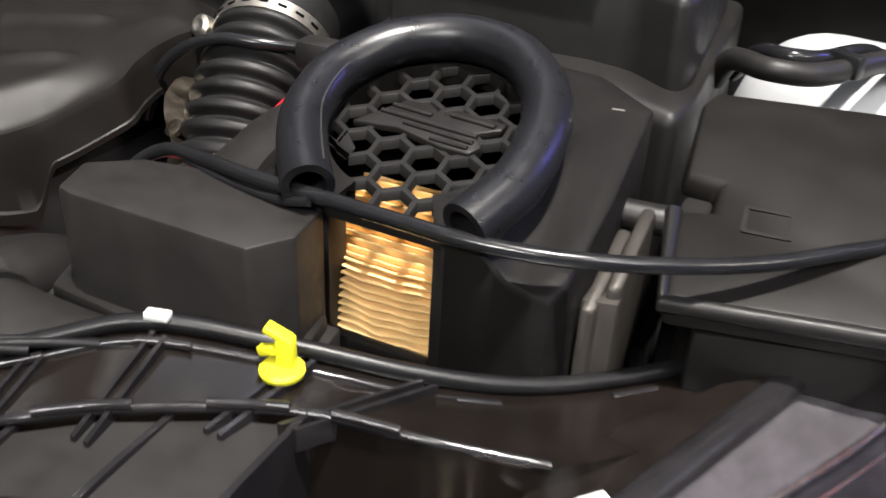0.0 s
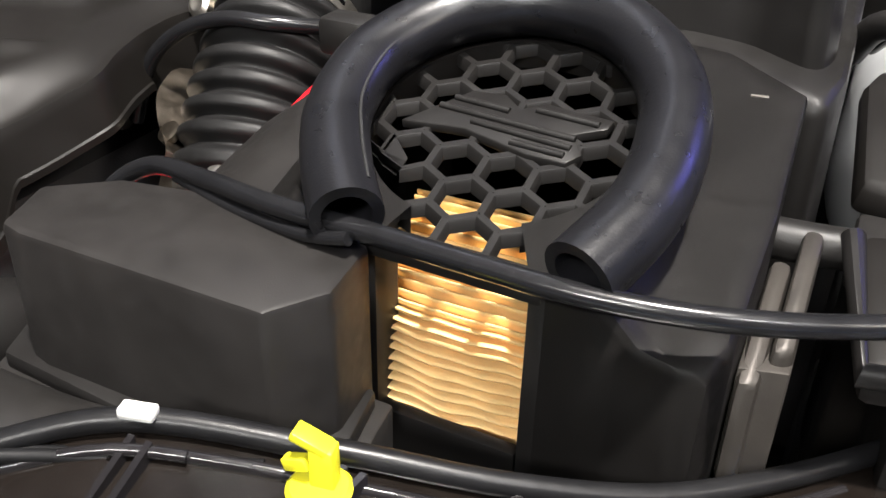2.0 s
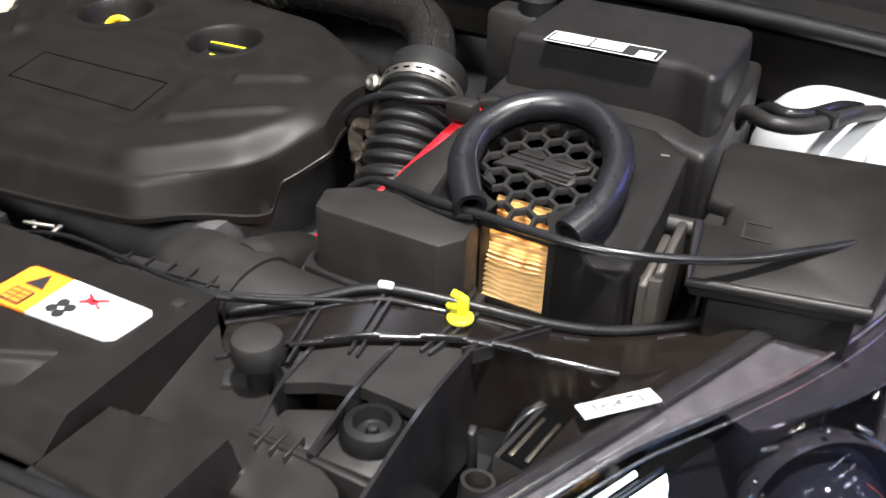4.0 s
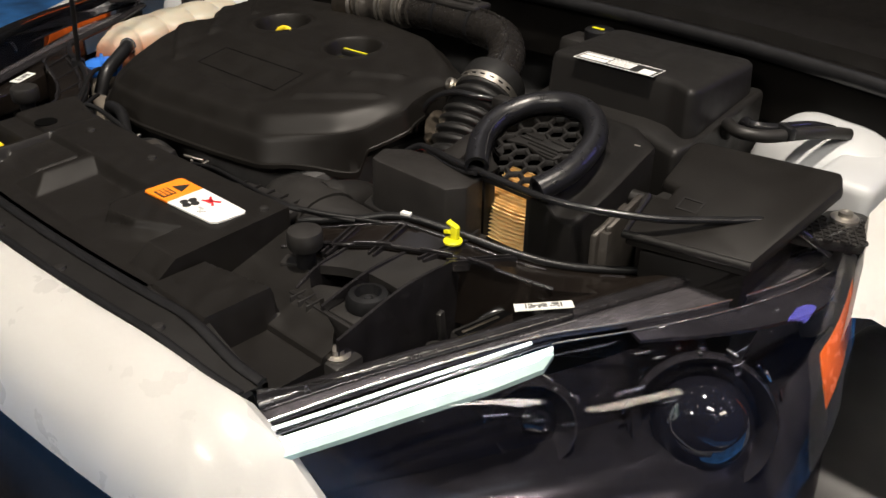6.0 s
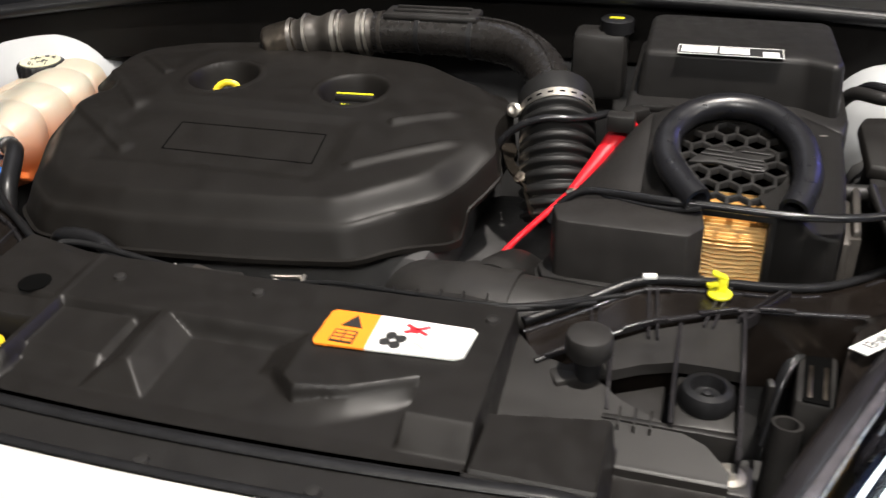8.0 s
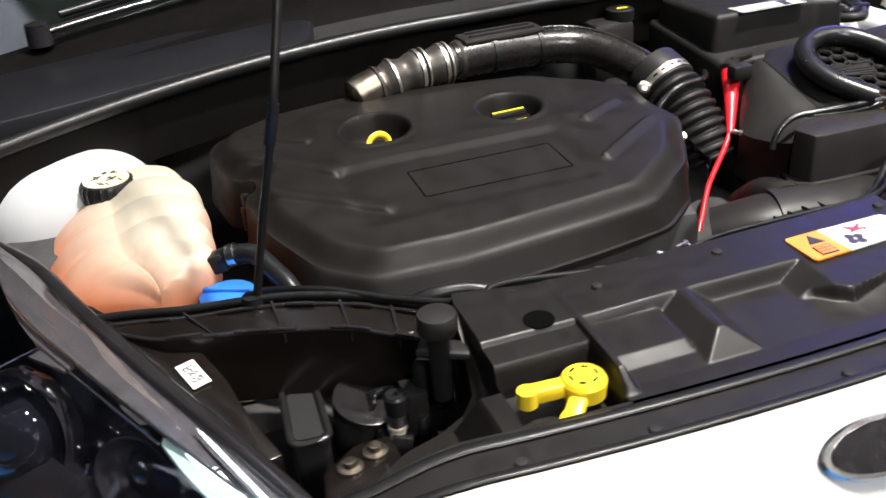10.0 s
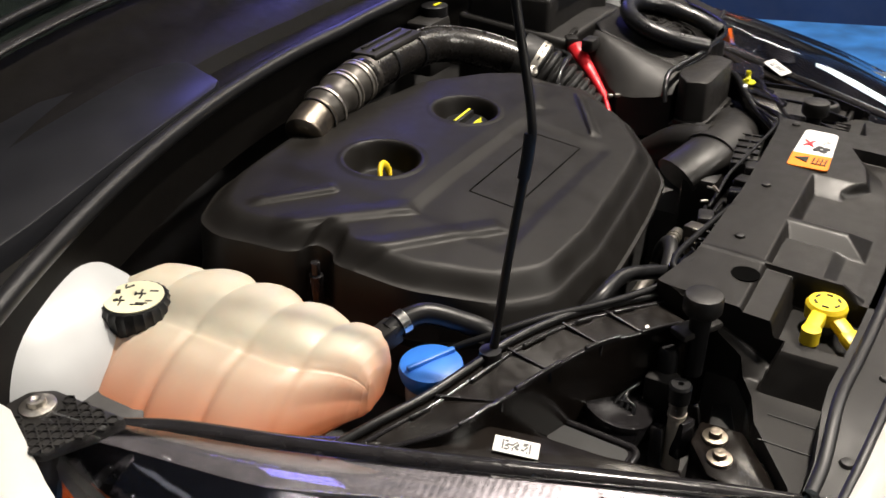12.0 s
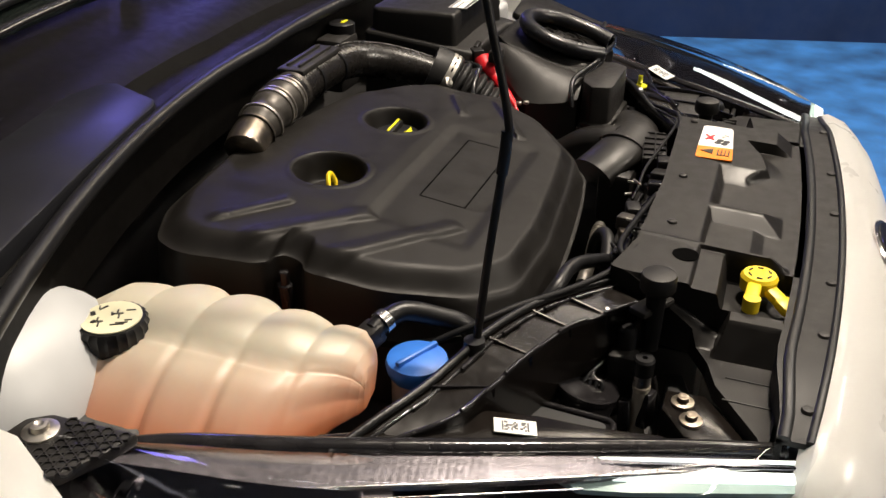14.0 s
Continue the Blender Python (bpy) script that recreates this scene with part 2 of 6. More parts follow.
def sweep(points, radius, sides=12, per=8, wall=0.0, flat=1.0, caps=True):
    """A tube along a smoothed path. radius: number or function of 0..1; wall: hollow tube of that thickness; flat: height over width."""
    path = smooth_path(points, per)
    sides = max(sides, 12)
    bm = bmesh.new()
    n = len(path)
    up = Vector((0, 0, 1))

    def rings(shrink):
        made = []
        for i, p in enumerate(path):
            d = (path[min(i + 1, n - 1)] - path[max(i - 1, 0)]).normalized()
            side = d.cross(up)
            if side.length < 1e-4:
                side = Vector((1, 0, 0))
            side.normalize()
            nrm = side.cross(d)
            r = (radius(i / (n - 1)) if callable(radius) else radius) - shrink
            made.append([bm.verts.new(p + side * (r * math.cos(2 * math.pi * k / sides)) + nrm * (flat * r * math.sin(2 * math.pi * k / sides))) for k in range(sides)])
        for a, b in zip(made, made[1:]):
            for k in range(sides):
                bm.faces.new((a[k], a[(k + 1) % sides], b[(k + 1) % sides], b[k]))
        return made

    outer = rings(0)
    if wall:
        inner = rings(wall)
        for o, i in ((outer[0], inner[0]), (outer[-1], inner[-1])):
            for k in range(sides):
                bm.faces.new((o[k], o[(k + 1) % sides], i[(k + 1) % sides], i[k]))
    elif caps:
        bm.faces.new(list(reversed(outer[0])))
        bm.faces.new(outer[-1])
    return bm


def lathe(profile, at=(0, 0, 0), sides=32, turn=None, knurl=0):
    """profile: (radius, height) from bottom to top; closed with caps."""
    bm = bmesh.new()
    rows = []
    for r, z in profile:
        row = []
        for k in range(sides):
            rr = r * (1 - 0.045 * (knurl and k % 2))
            a = 2 * math.pi * k / sides
            row.append(bm.verts.new((rr * math.cos(a), rr * math.sin(a), z)))
        rows.append(row)
    for a, b in zip(rows, rows[1:]):
        for k in range(sides):
            bm.faces.new((a[k], a[(k + 1) % sides], b[(k + 1) % sides], b[k]))
    bm.faces.new(list(reversed(rows[0])))
    bm.faces.new(rows[-1])
    m = Matrix.Translation(at) @ (turn.to_4x4() if turn else Matrix())
    bmesh.ops.transform(bm, matrix=m, verts=bm.verts)
    return bm


def strip(a, b, thick=0.004):
    """A plate between two lines of points, thickened downwards."""
    bm = bmesh.new()
    va, vb = [bm.verts.new(p) for p in a], [bm.verts.new(p) for p in b]
    wa, wb = [bm.verts.new(Vector(p) - Vector((0, 0, thick))) for p in a], [bm.verts.new(Vector(p) - Vector((0, 0, thick))) for p in b]
    n = len(a)
    for i in range(n - 1):
        bm.faces.new((va[i], va[i + 1], vb[i + 1], vb[i]))
        bm.faces.new((wa[i], wb[i], wb[i + 1], wa[i + 1]))
        bm.faces.new((va[i], wa[i], wa[i + 1], va[i + 1]))
        bm.faces.new((vb[i], vb[i + 1], wb[i + 1], wb[i]))
    bm.faces.new((va[0], vb[0], wb[0], wa[0]))
    bm.faces.new((va[-1], wa[-1], wb[-1], vb[-1]))
    return bm


def loft(sections, caps=False):
    """Skin through rows of points of equal count."""
    bm = bmesh.new()
    rows = [[bm.verts.new(p) for p in s] for s in sections]
    for a, b in zip(rows, rows[1:]):
        for k in range(len(a) - 1):
            bm.faces.new((a[k], a[k + 1], b[k + 1], b[k]))
    return bm


def sm(a, b, x):
    t = min(1.0, max(0.0, (x - a) / (b - a)))
    return t * t * (3 - 2 * t)


def mirror_pts(points, s):
    return [(s * p[0], *p[1:]) for p in points]


def round_poly(points, r, k=4):
    """Rounds the corners of a closed plan outline."""
    out = []
    n = len(points)
    for i in range(n):
        p, a, b = Vector(points[i]), Vector(points[i - 1]), Vector(points[(i + 1) % n])
        da, db = a - p, b - p
        ra, rb = min(r, 0.4 * da.length), min(r, 0.4 * db.length)
        s, e = p + da.normalized() * ra, p + db.normalized() * rb
        for j in range(k + 1):
            t = j / k
            out.append(tuple((1 - t) ** 2 * s + 2 * t * (1 - t) * p + t * t * e))
    return out


def dense(points, step):
    """A closed plan outline cut into pieces no longer than step."""
    out = []
    for a, b in zip(points, points[1:] + points[:1]):
        a, b = Vector(a), Vector(b)
        m = max(1, int((b - a).length / step))
        out += [a + (b - a) * (j / m) for j in range(m)]
    return out

# ---- the hall ----
solid("ground", block((0, 0, -0.05), (40, 40, 0.1), 0), CARPET, "blue exhibition carpet on the hall floor", "carpet", kind="structure")
wall_things = [("wall_east", (3.98, 0, 1.2), (0.2, 14, 2.4), DARKBLUE, "navy fabric partition beside the stand"),
               ("wall_west", (-9, 0, 3.5), (0.2, 30, 7), HALL, "grey hall wall"),
               ("wall_north", (0, 12, 3.5), (30, 0.2, 7), HALL, "grey hall wall"),
               ("wall_south", (0, -12, 3.5), (30, 0.2, 7), HALL, "grey hall wall"),
               ("wall_far_east", (12, 0, 3.5), (0.2, 30, 7), HALL, "grey hall wall")]
for wname, wat, wsize, wmat, wlabel in wall_things:
    solid(wname, block(wat, wsize, 0, rot(0, 0, 15.2) if wname == "wall_east" else None), wmat, wlabel, "wall", kind="structure")
solid("ceiling", block((0, 0, 7.1), (30, 30, 0.2), 0), HALL, "grey hall ceiling", "ceiling", kind="structure")

lampmat = material("lit_hall_lamp", (1.0, 0.93, 0.82), 0.4, vary=0.01, grain=0, emit=65.0)
for i in range(6):
    for j in range(5):
        lx, ly = -5.4 + 2.1 * i + 0.35 * (j % 2), -5.0 + 2.3 * j
        hl = thing("hall_lamp", (lx, ly, 5.3), "small round lit lamp under the hall ceiling", "ceiling lamp", "hall lamps")
        part("glass", lathe([(0.001, -0.02), (0.065, -0.02), (0.07, 0.0), (0.001, 0.01)], (lx, ly, 5.3), 16), lampmat, hl)
        part("stem", sweep([(lx, ly, 5.3), (lx, ly, 7.0)], 0.012, 6, 2), HALL, hl)

# unseen glowing strips, added to put bright streaks on the headlamp lenses
stripmat = material("added_strip_glow", (0.80, 0.80, 1.0), 0.4, vary=0.01, grain=0, emit=30.0)
for i in range(3):
    for j in range(3):
        lx, ly = 5.2 + 1.7 * i, -3.2 + 3.1 * j
        hl = thing("added_strip_lamp", (lx, ly, 5.6), "unseen strip lamp added for streaks on the headlamp lenses", "ceiling lamp", "hall strip lamps")
        part("tube", block((lx, ly, 5.6), (0.10, 0.55, 0.05), 0.01), stripmat, hl)
        part("stem", sweep([(lx, ly, 5.6), (lx, ly, 7.0)], 0.012, 6, 2), HALL, hl)

# ---- the car's shell ----


def edge_y(x):
    return -0.061 + 0.15 * x * x


# white nose between the headlamps: bonnet-side edge, crown, then down to the grille
nose = thing("front_bumper", (0, -0.1, 0.0), "glossy white front bumper with black grille opening", "bumper")
rows = []
for i in range(41):
    x = -0.86 + 1.72 * i / 40
    ax = abs(x)
    out = sm(0.40, 0.88, ax)
    back = 0.30 * out ** 1.6
    low = 0.13 * sm(0.43, 0.58, ax)
    y0 = edge_y(min(ax, 0.44)) + back
    up = 0.026 - 0.012 * sm(0.30, 0.43, ax)
    rows.append([(x, y0 + 0.012, 0.760 + up - low), (x, y0, 0.775 + up - low), (x, y0 - 0.010, 0.777 + up - low), (x, y0 - 0.036, 0.767 + up - low), (x, y0 - 0.060, 0.744 + up - low),
                 (x, y0 - 0.077, 0.714 + up - low), (x, y0 - 0.082, 0.69 - low), (x, y0 - 0.072, 0.675 - low)])
bm = loft(rows)
bmesh.ops.solidify(bm, geom=bm.faces[:], thickness=0.004)
part("bumper_skin", bm, WHITE, nose)
rows = []
for i in range(25):
    x = -0.86 + 1.72 * i / 24
    ax = abs(x)
    y0 = edge_y(min(ax, 0.44)) + 0.30 * sm(0.40, 0.88, ax) ** 1.6
    rows.append([(x, y0 - 0.14, 0.30), (x, y0 - 0.16, 0.26), (x, y0 - 0.14, 0.2), (x, y0 - 0.03, 0.14), (x, y0 + 0.05, 0.14)])
bm = loft(rows)
bmesh.ops.solidify(bm, geom=bm.faces[:], thickness=0.004)
part("lower_skin", bm, WHITE, nose)
rows = []
for i in range(25):
    x = -0.86 + 1.72 * i / 24
    ax = abs(x)
    low = 0.13 * sm(0.43, 0.58, ax)
    y0 = edge_y(min(ax, 0.44)) + 0.30 * sm(0.40, 0.88, ax) ** 1.6
    rows.append([(x, y0 - 0.075, 0.685 - low), (x, y0 - 0.10, 0.60 - low * 0.3), (x, y0 - 0.19, 0.52), (x, y0 - 0.19, 0.42), (x, y0 - 0.14, 0.29)])
bm = loft(rows)
bmesh.ops.solidify(bm, geom=bm.faces[:], thickness=0.004)
part("grille", bm, GLOSS, nose, "gloss black grille")
bm = lathe([(0.001, 0.0), (0.052, 0.0), (0.056, 0.003), (0.053, 0.006), (0.001, 0.007)], sides=40)
bmesh.ops.scale(bm, vec=(1, 0.42, 1), verts=bm.verts)
bmesh.ops.transform(bm, matrix=Matrix.Translation((-0.002, -0.1090, 0.7810)) @ rot(44, 0, 0).to_4x4(), verts=bm.verts)
badge = part("badge", bm, CHROME, nose, "oval chrome-rimmed badge")
bm = lathe([(0.001, 0.0), (0.047, 0.0), (0.047, 0.002), (0.001, 0.003)], sides=40)
bmesh.ops.scale(bm, vec=(1, 0.40, 1), verts=bm.verts)
bmesh.ops.transform(bm, matrix=Matrix.Translation((-0.002, -0.1132, 0.7854)) @ rot(44, 0, 0).to_4x4(), verts=bm.verts)
part("badge_field", bm, GLOSS, badge, "dark field of the badge")


def fender(s):
    th = thing("fender", (s * 0.8, 0.8, 0.0), "glossy white front wing of the car", "car wing", "front wings")
    secs = []
    for i in range(17):
        y = 0.42 + 0.95 * i / 16
        zi = 0.832 + 0.19 * (y - 0.42)
        xi = 0.70 + 0.03 * sm(0.42, 0.8, y)
        if y < 0.56:
            xi += 0.05 * (1 - sm(0.42, 0.56, y))
            zi -= 0.03 * (1 - sm(0.42, 0.56, y))
        secs.append([(s * xi, y, zi - 0.03), (s * (xi + 0.003), y, zi), (s * (xi + 0.02), y, zi + 0.006), (s * (xi + 0.07), y, zi - 0.004),
                     (s * 0.845, y, zi - 0.06), (s * 0.885, y, zi - 0.13), (s * 0.90, y, zi - 0.22), (s * 0.895, y, 0.45), (s * 0.88, y, 0.22)])
    bm = loft(secs)
    bmesh.ops.solidify(bm, geom=bm.faces[:], thickness=0.004)
    part("wing_skin", bm, WHITE, th)


fender(1)
fender(-1)


def inner_wing(s):
    th = thing("inner_wing", (s * 0.62, 0.6, 0.4), "white painted inner wing with rounded strut tower", "inner wing", "inner wings")
    if s > 0:
        part("tower", block((0.610, 0.730, 0.780), (0.190, 0.200, 0.190), 0.070, segments=8), INNERWHITE, th)
    else:
        part("tower", block((-0.602, 0.705, 0.765), (0.238, 0.270, 0.205), 0.092, segments=10), INNERWHITE, th)
    part("flange", block((s * 0.665, 0.80 if s > 0 else 0.90, 0.80), (0.07, 0.44 if s > 0 else 0.24, 0.12), 0.012, segments=3), INNERWHITE, th)
    part("wheel_house", block((s * 0.62, 0.75, 0.54), (0.16, 0.5, 0.5), 0.03, segments=3), DEEP, th, "dirty black wheel house")


inner_wing(1)
inner_wing(-1)

bay = thing("engine_bay", (0, 0.4, 0.2), "dark dirty engine bay tub below the fittings", "engine bay", kind="structure")
part("bay_floor", block((0, 0.4, 0.43), (1.36, 0.9, 0.05), 0.005), DEEP, bay)
part("bulkhead", block((0, 0.80, 0.63), (1.3, 0.05, 0.5), 0.005), DEEP, bay)
for s in (1, -1):
    part("bay_side", block((s * 0.56, 0.38, 0.55), (0.05, 0.5, 0.22), 0.01), DEEP, bay)
part("radiator", block((0, 0.10, 0.56), (0.48, 0.05, 0.34), 0.006), DEEP, bay, "black radiator pack")
part("underframe", block((0, 0.5, 0.28), (1.2, 1.2, 0.26), 0.02), DEEP, bay)
for s in (1, -1):
    wheel = thing("wheel", (s * 0.80, 0.62, 0), "black road wheel under the wing", "wheel", "front wheels")
    part("tyre", lathe([(0.20, -0.10), (0.30, -0.105), (0.32, -0.08), (0.32, 0.08), (0.30, 0.105), (0.20, 0.10)], (s * 0.78, 0.62, 0.32), 40, rot(0, 90, 0)), RUBBER, wheel)
    part("rim", lathe([(0.02, -0.05), (0.21, -0.06), (0.215, 0.06), (0.02, 0.05)], (s * 0.79, 0.62, 0.32), 30, rot(0, 90, 0)), STEEL, wheel)

# cabin base behind the bay: cowl, windscreen, wipers
cowl = thing("cowl_panel", (0, 0.85, 0.6), "black plastic cowl panel with rubber seal below the windscreen", "cowl")


def cowl_y(x):
    return 0.742 - 0.32 * x * x if x < 0 else 0.742 + 0.12 * x - 0.26 * x * x


def cowl_z(x):
    return 0.925 - (0.075 if x < 0 else 0.01) * x * x


xs = [-0.74 + 1.48 * i / 40 for i in range(41)]
part("seal", sweep([(x, cowl_y(x), cowl_z(x) + 0.006) for x in xs], 0.010, 10, 2), RUBBER, cowl, "black rubber bonnet seal")
bm = loft([[(x, cowl_y(x) + 0.004, cowl_z(x) - 0.08), (x, cowl_y(x) + 0.006, cowl_z(x)), (x, cowl_y(x) + 0.035, cowl_z(x) + 0.004), (x, cowl_y(x) + 0.04, cowl_z(x) - 0.006),
            (x, cowl_y(x) + 0.075, cowl_z(x) - 0.004), (x, cowl_y(x) + 0.085, cowl_z(x) + 0.012), (x, cowl_y(x) + 0.13, cowl_z(x) + 0.03), (x, cowl_y(x) + 0.16, cowl_z(x) + 0.028),
            (x, cowl_y(x) + 0.26, cowl_z(x) + 0.055)] for x in xs])
bmesh.ops.solidify(bm, geom=bm.faces[:], thickness=0.004)
part("cowl_skin", bm, PANEL, cowl, "satin black moulded cowl skin")
lid = [(-0.70, 0.632), (-0.58, 0.656), (-0.43, 0.694), (-0.262, 0.731), (-0.244, 0.742), (-0.224, 0.812), (-0.234, 0.826), (-0.41, 0.862), (-0.72, 0.80)]
part("cowl_cover", prism(lid, lambda x, y: 0.86 + 0.1 * (y - 0.7), lambda x, y: 0.936 + 0.08 * (y - 0.74) + 0.02 * (x + 0.3), 0.004), COWLID, cowl, "matt grey-black access cover")
screen = thing("windscreen", (0, 1.2, 0.95), "dark tinted windscreen of the car", "windscreen", kind="structure")
bm = loft([[(x, cowl_y(x) + 0.25 + 0.72 * k / 6, cowl_z(x) + 0.05 + 0.36 * k / 6) for k in range(7)] for x in xs])
bmesh.ops.solidify(bm, geom=bm.faces[:], thickness=0.005)
part("pane", bm, WINDGLASS, screen)
for wx, wl in ((-0.60, 0.62), (0.05, 0.55)):
    wiper = thing("wiper", (wx, 1.0, 0.98), "black wiper arm lying on the windscreen", "wiper", "wipers")
    arm = [(wx + wl * k / 6, cowl_y(wx + wl * k / 6) + 0.235 + 0.02 * k / 6, cowl_z(wx + wl * k / 6) + 0.072) for k in range(7)]
    part("arm", sweep(arm, 0.009, 8, 4, flat=0.6), GLOSS, wiper)
    part("blade", sweep([(p[0] + 0.03, p[1] + 0.05, p[2] + 0.012) for p in arm], 0.006, 6, 4), RUBBER, wiper)
    part("pivot", lathe([(0.001, 0), (0.018, 0), (0.016, 0.03), (0.001, 0.034)], (arm[0][0], arm[0][1], arm[0][2] - 0.016), 20), GLOSS, wiper)
body = thing("car_body", (0, 2.2, 0.0), "white car body behind the windscreen", "car body", kind="structure")
part("cabin", block((0, 2.35, 0.75), (1.70, 2.0, 0.9), 0.12, segments=4), WHITE, body)
part("roof", block((0, 2.6, 1.30), (1.3, 1.4, 0.22), 0.09, segments=4), WHITE, body)

# ---- headlamps ----
HL_IN = [(0.422, -0.012, 0.762), (0.455, 0.06, 0.771), (0.50, 0.153, 0.780), (0.535, 0.225, 0.786), (0.567, 0.295, 0.791), (0.605, 0.38, 0.797), (0.643, 0.470, 0.803), (0.692, 0.545, 0.806)]
HL_OUT = [(0.46, -0.055, 0.60), (0.57, 0.0, 0.60), (0.66, 0.075, 0.61), (0.72, 0.15, 0.63), (0.765, 0.235, 0.66), (0.78, 0.32, 0.69), (0.765, 0.42, 0.735), (0.715, 0.548, 0.795)]


def headlamp(s):
    th = thing("headlamp", (s * 0.6, 0.2, 0.55), "clear headlamp with lit white daytime strip and dark inside", "headlamp", "headlamps")
    P = lambda p: (s * p[0] + (0.010 if s < 0 else 0.0), p[1], p[2])
    mixp = lambda a, b, k, up: (a[0] + (b[0] - a[0]) * k, a[1] + (b[1] - a[1]) * k, a[2] + (b[2] - a[2]) * k ** 5.0 + up)
    secs = [[P(mixp(a, b, k / 8, 0.038 * math.sin(math.pi * k / 8))) for k in range(9)] for a, b in zip(smooth_path(HL_IN, 4), smooth_path(HL_OUT, 4))]
    part("lens", loft(secs), CLEAR, th, "clear outer lens").visible_shadow = False
    secs = [[P(mixp(a, b, k / 8, 0.038 * math.sin(math.pi * k / 8) - 0.010 - 0.125 * sm(0, 0.3, k / 8))) for k in range(1, 9)] for a, b in zip(smooth_path(HL_IN, 4), smooth_path(HL_OUT, 4))]
    bm = loft(secs)
    bmesh.ops.solidify(bm, geom=bm.faces[:], thickness=0.004)
    part("reflector", bm, SMOKED, th, "smoked dark inner housing")
    rim = [P((x, y, z + 0.002)) for x, y, z in HL_IN]
    part("rim", sweep(rim, 0.008, 10, 6, flat=0.7), GLOSS, th, "gloss black rim")
    wid = [0.020, 0.018, 0.016, 0.018, 0.030, 0.040, 0.040, 0.010] if s > 0 else [0.018, 0.026, 0.032, 0.036, 0.040, 0.044, 0.040, 0.010]
    ins = [P((x + w, y - 0.25 * w, z - 0.16 * w)) for w, (x, y, z) in zip(wid, HL_IN)]
    ra, rb = smooth_path([P((x + 0.004, y - 0.001, z - 0.001)) for x, y, z in HL_IN], 24), smooth_path(ins, 24)
    rb = [p + Vector((0, 0, 0.0011 * (k % 2))) for k, p in enumerate(rb)]
    part("upper_trim", strip(ra, rb, 0.005), TRIM, th, "ribbed smoky grey trim under the lens")
    part("trim_line", sweep([(p[0], p[1], p[2] + 0.0015) for p in ins], 0.0018, 6, 6), CHROME, th, "thin bright line")
    part("inner_line", sweep([(p[0] + s * 0.008, p[1] - 0.002, p[2] - 0.004) for p in ins[2:]], 0.0012, 6, 6), CHROME, th, "thin bright line")
    lowp = [P((x + w, y - 0.3 * w, z - 0.22 * w)) for w, (x, y, z) in zip((0.05, 0.072, 0.076, 0.014), HL_IN[4:])]
    la, lb = smooth_path([(p[0], p[1], p[2] - 0.004) for p in ins[4:]], 20), smooth_path(lowp, 20)
    lb = [p + Vector((0, 0, 0.0012 * (k % 2))) for k, p in enumerate(lb)]
    # lighter trim on one lamp, darker on the other, paints their unequal light
    part("lower_trim", strip(la, lb, 0.004), TRIM if s < 0 else SMOKED, th, "ribbed grey trim wedge")
    if s > 0:
        a = [(0.455, -0.042, 0.757), (0.490, 0.024, 0.768), (0.520, 0.080, 0.779), (0.548, 0.130, 0.789), (0.573, 0.176, 0.798), (0.581, 0.190, 0.801)]
    else:
        a = [(0.446, -0.040, 0.766), (0.463, 0.004, 0.768), (0.484, 0.058, 0.770), (0.506, 0.115, 0.772), (0.522, 0.155, 0.773), (0.528, 0.168, 0.773)]
    w5 = [1, 1, 1, 1, 0.8, 0.15]
    part("daytime_strip", strip([P(p) for p in a], [P((x + 0.0090 * q, y - 0.0055 * q, z - 0.002)) for q, (x, y, z) in zip(w5, a)], 0.006), LED, th, "lit white strip")
    part("strip_guide", strip([P((x + 0.0095 * q, y - 0.006 * q, z - 0.003)) for q, (x, y, z) in zip(w5, a)], [P((x + (0.0150 + 0.006 * k / 5) * q, y - 0.010 * q, z - 0.006)) for k, (q, (x, y, z)) in enumerate(zip(w5, a))], 0.005), LEDGLASS, th, "frosted greenish light guide")
    part("upper_line", sweep([P((x - 0.0085, y + 0.005, z + 0.003)) for x, y, z in a[:5]], 0.0017, 8, 5), LED, th, "thin lit white line")
    part("strip_edge", sweep([P((x - 0.003, y + 0.002, z + 0.002)) for x, y, z in a], 0.0016, 6, 5), SMOKE, th, "thin dark mirror edge")
    turn = rot(70, 0, s * 35)
    c1, c2 = P((0.683, 0.300, 0.706)), P((0.568, 0.190, 0.708))
    part("projector", lathe([(0.001, -0.02), (0.047, -0.02), (0.046, 0.004), (0.038, 0.018), (0.02, 0.028), (0.001, 0.031)], c1, 32, turn), LENS, th, "glass projector lens")
    part("projector_ring", lathe([(0.058, -0.025), (0.066, -0.022), (0.070, -0.004), (0.066, 0.006), (0.060, 0.000), (0.054, -0.02)], c1, 40, turn), SMOKED, th, "dark projector ring")
    part("beam_bowl", lathe([(0.001, -0.020), (0.018, -0.018), (0.031, -0.006), (0.038, 0.010), (0.040, 0.010), (0.040, -0.022), (0.001, -0.026)], c2, 36, turn), SMOKED, th, "dark reflector bowl")
    part("bowl_glass", lathe([(0.001, -0.016), (0.014, -0.014), (0.017, -0.008), (0.010, 0.002), (0.001, 0.004)], c2, 24, turn), LENS, th, "small glass lens")
    # mirrored blocks scattered at random stand in for lamp glints in the housing
    rl = random.Random(5)
    for k in range(28):
        ang = rl.uniform(0.2, 2.9)
        cc, rr = (c1, 0.075) if k % 3 else (c2, 0.046)
        at = Vector(cc) + turn @ Vector((rr * math.cos(ang + 0.2), rr * math.sin(ang + 0.2), rl.uniform(-0.01, 0.012)))
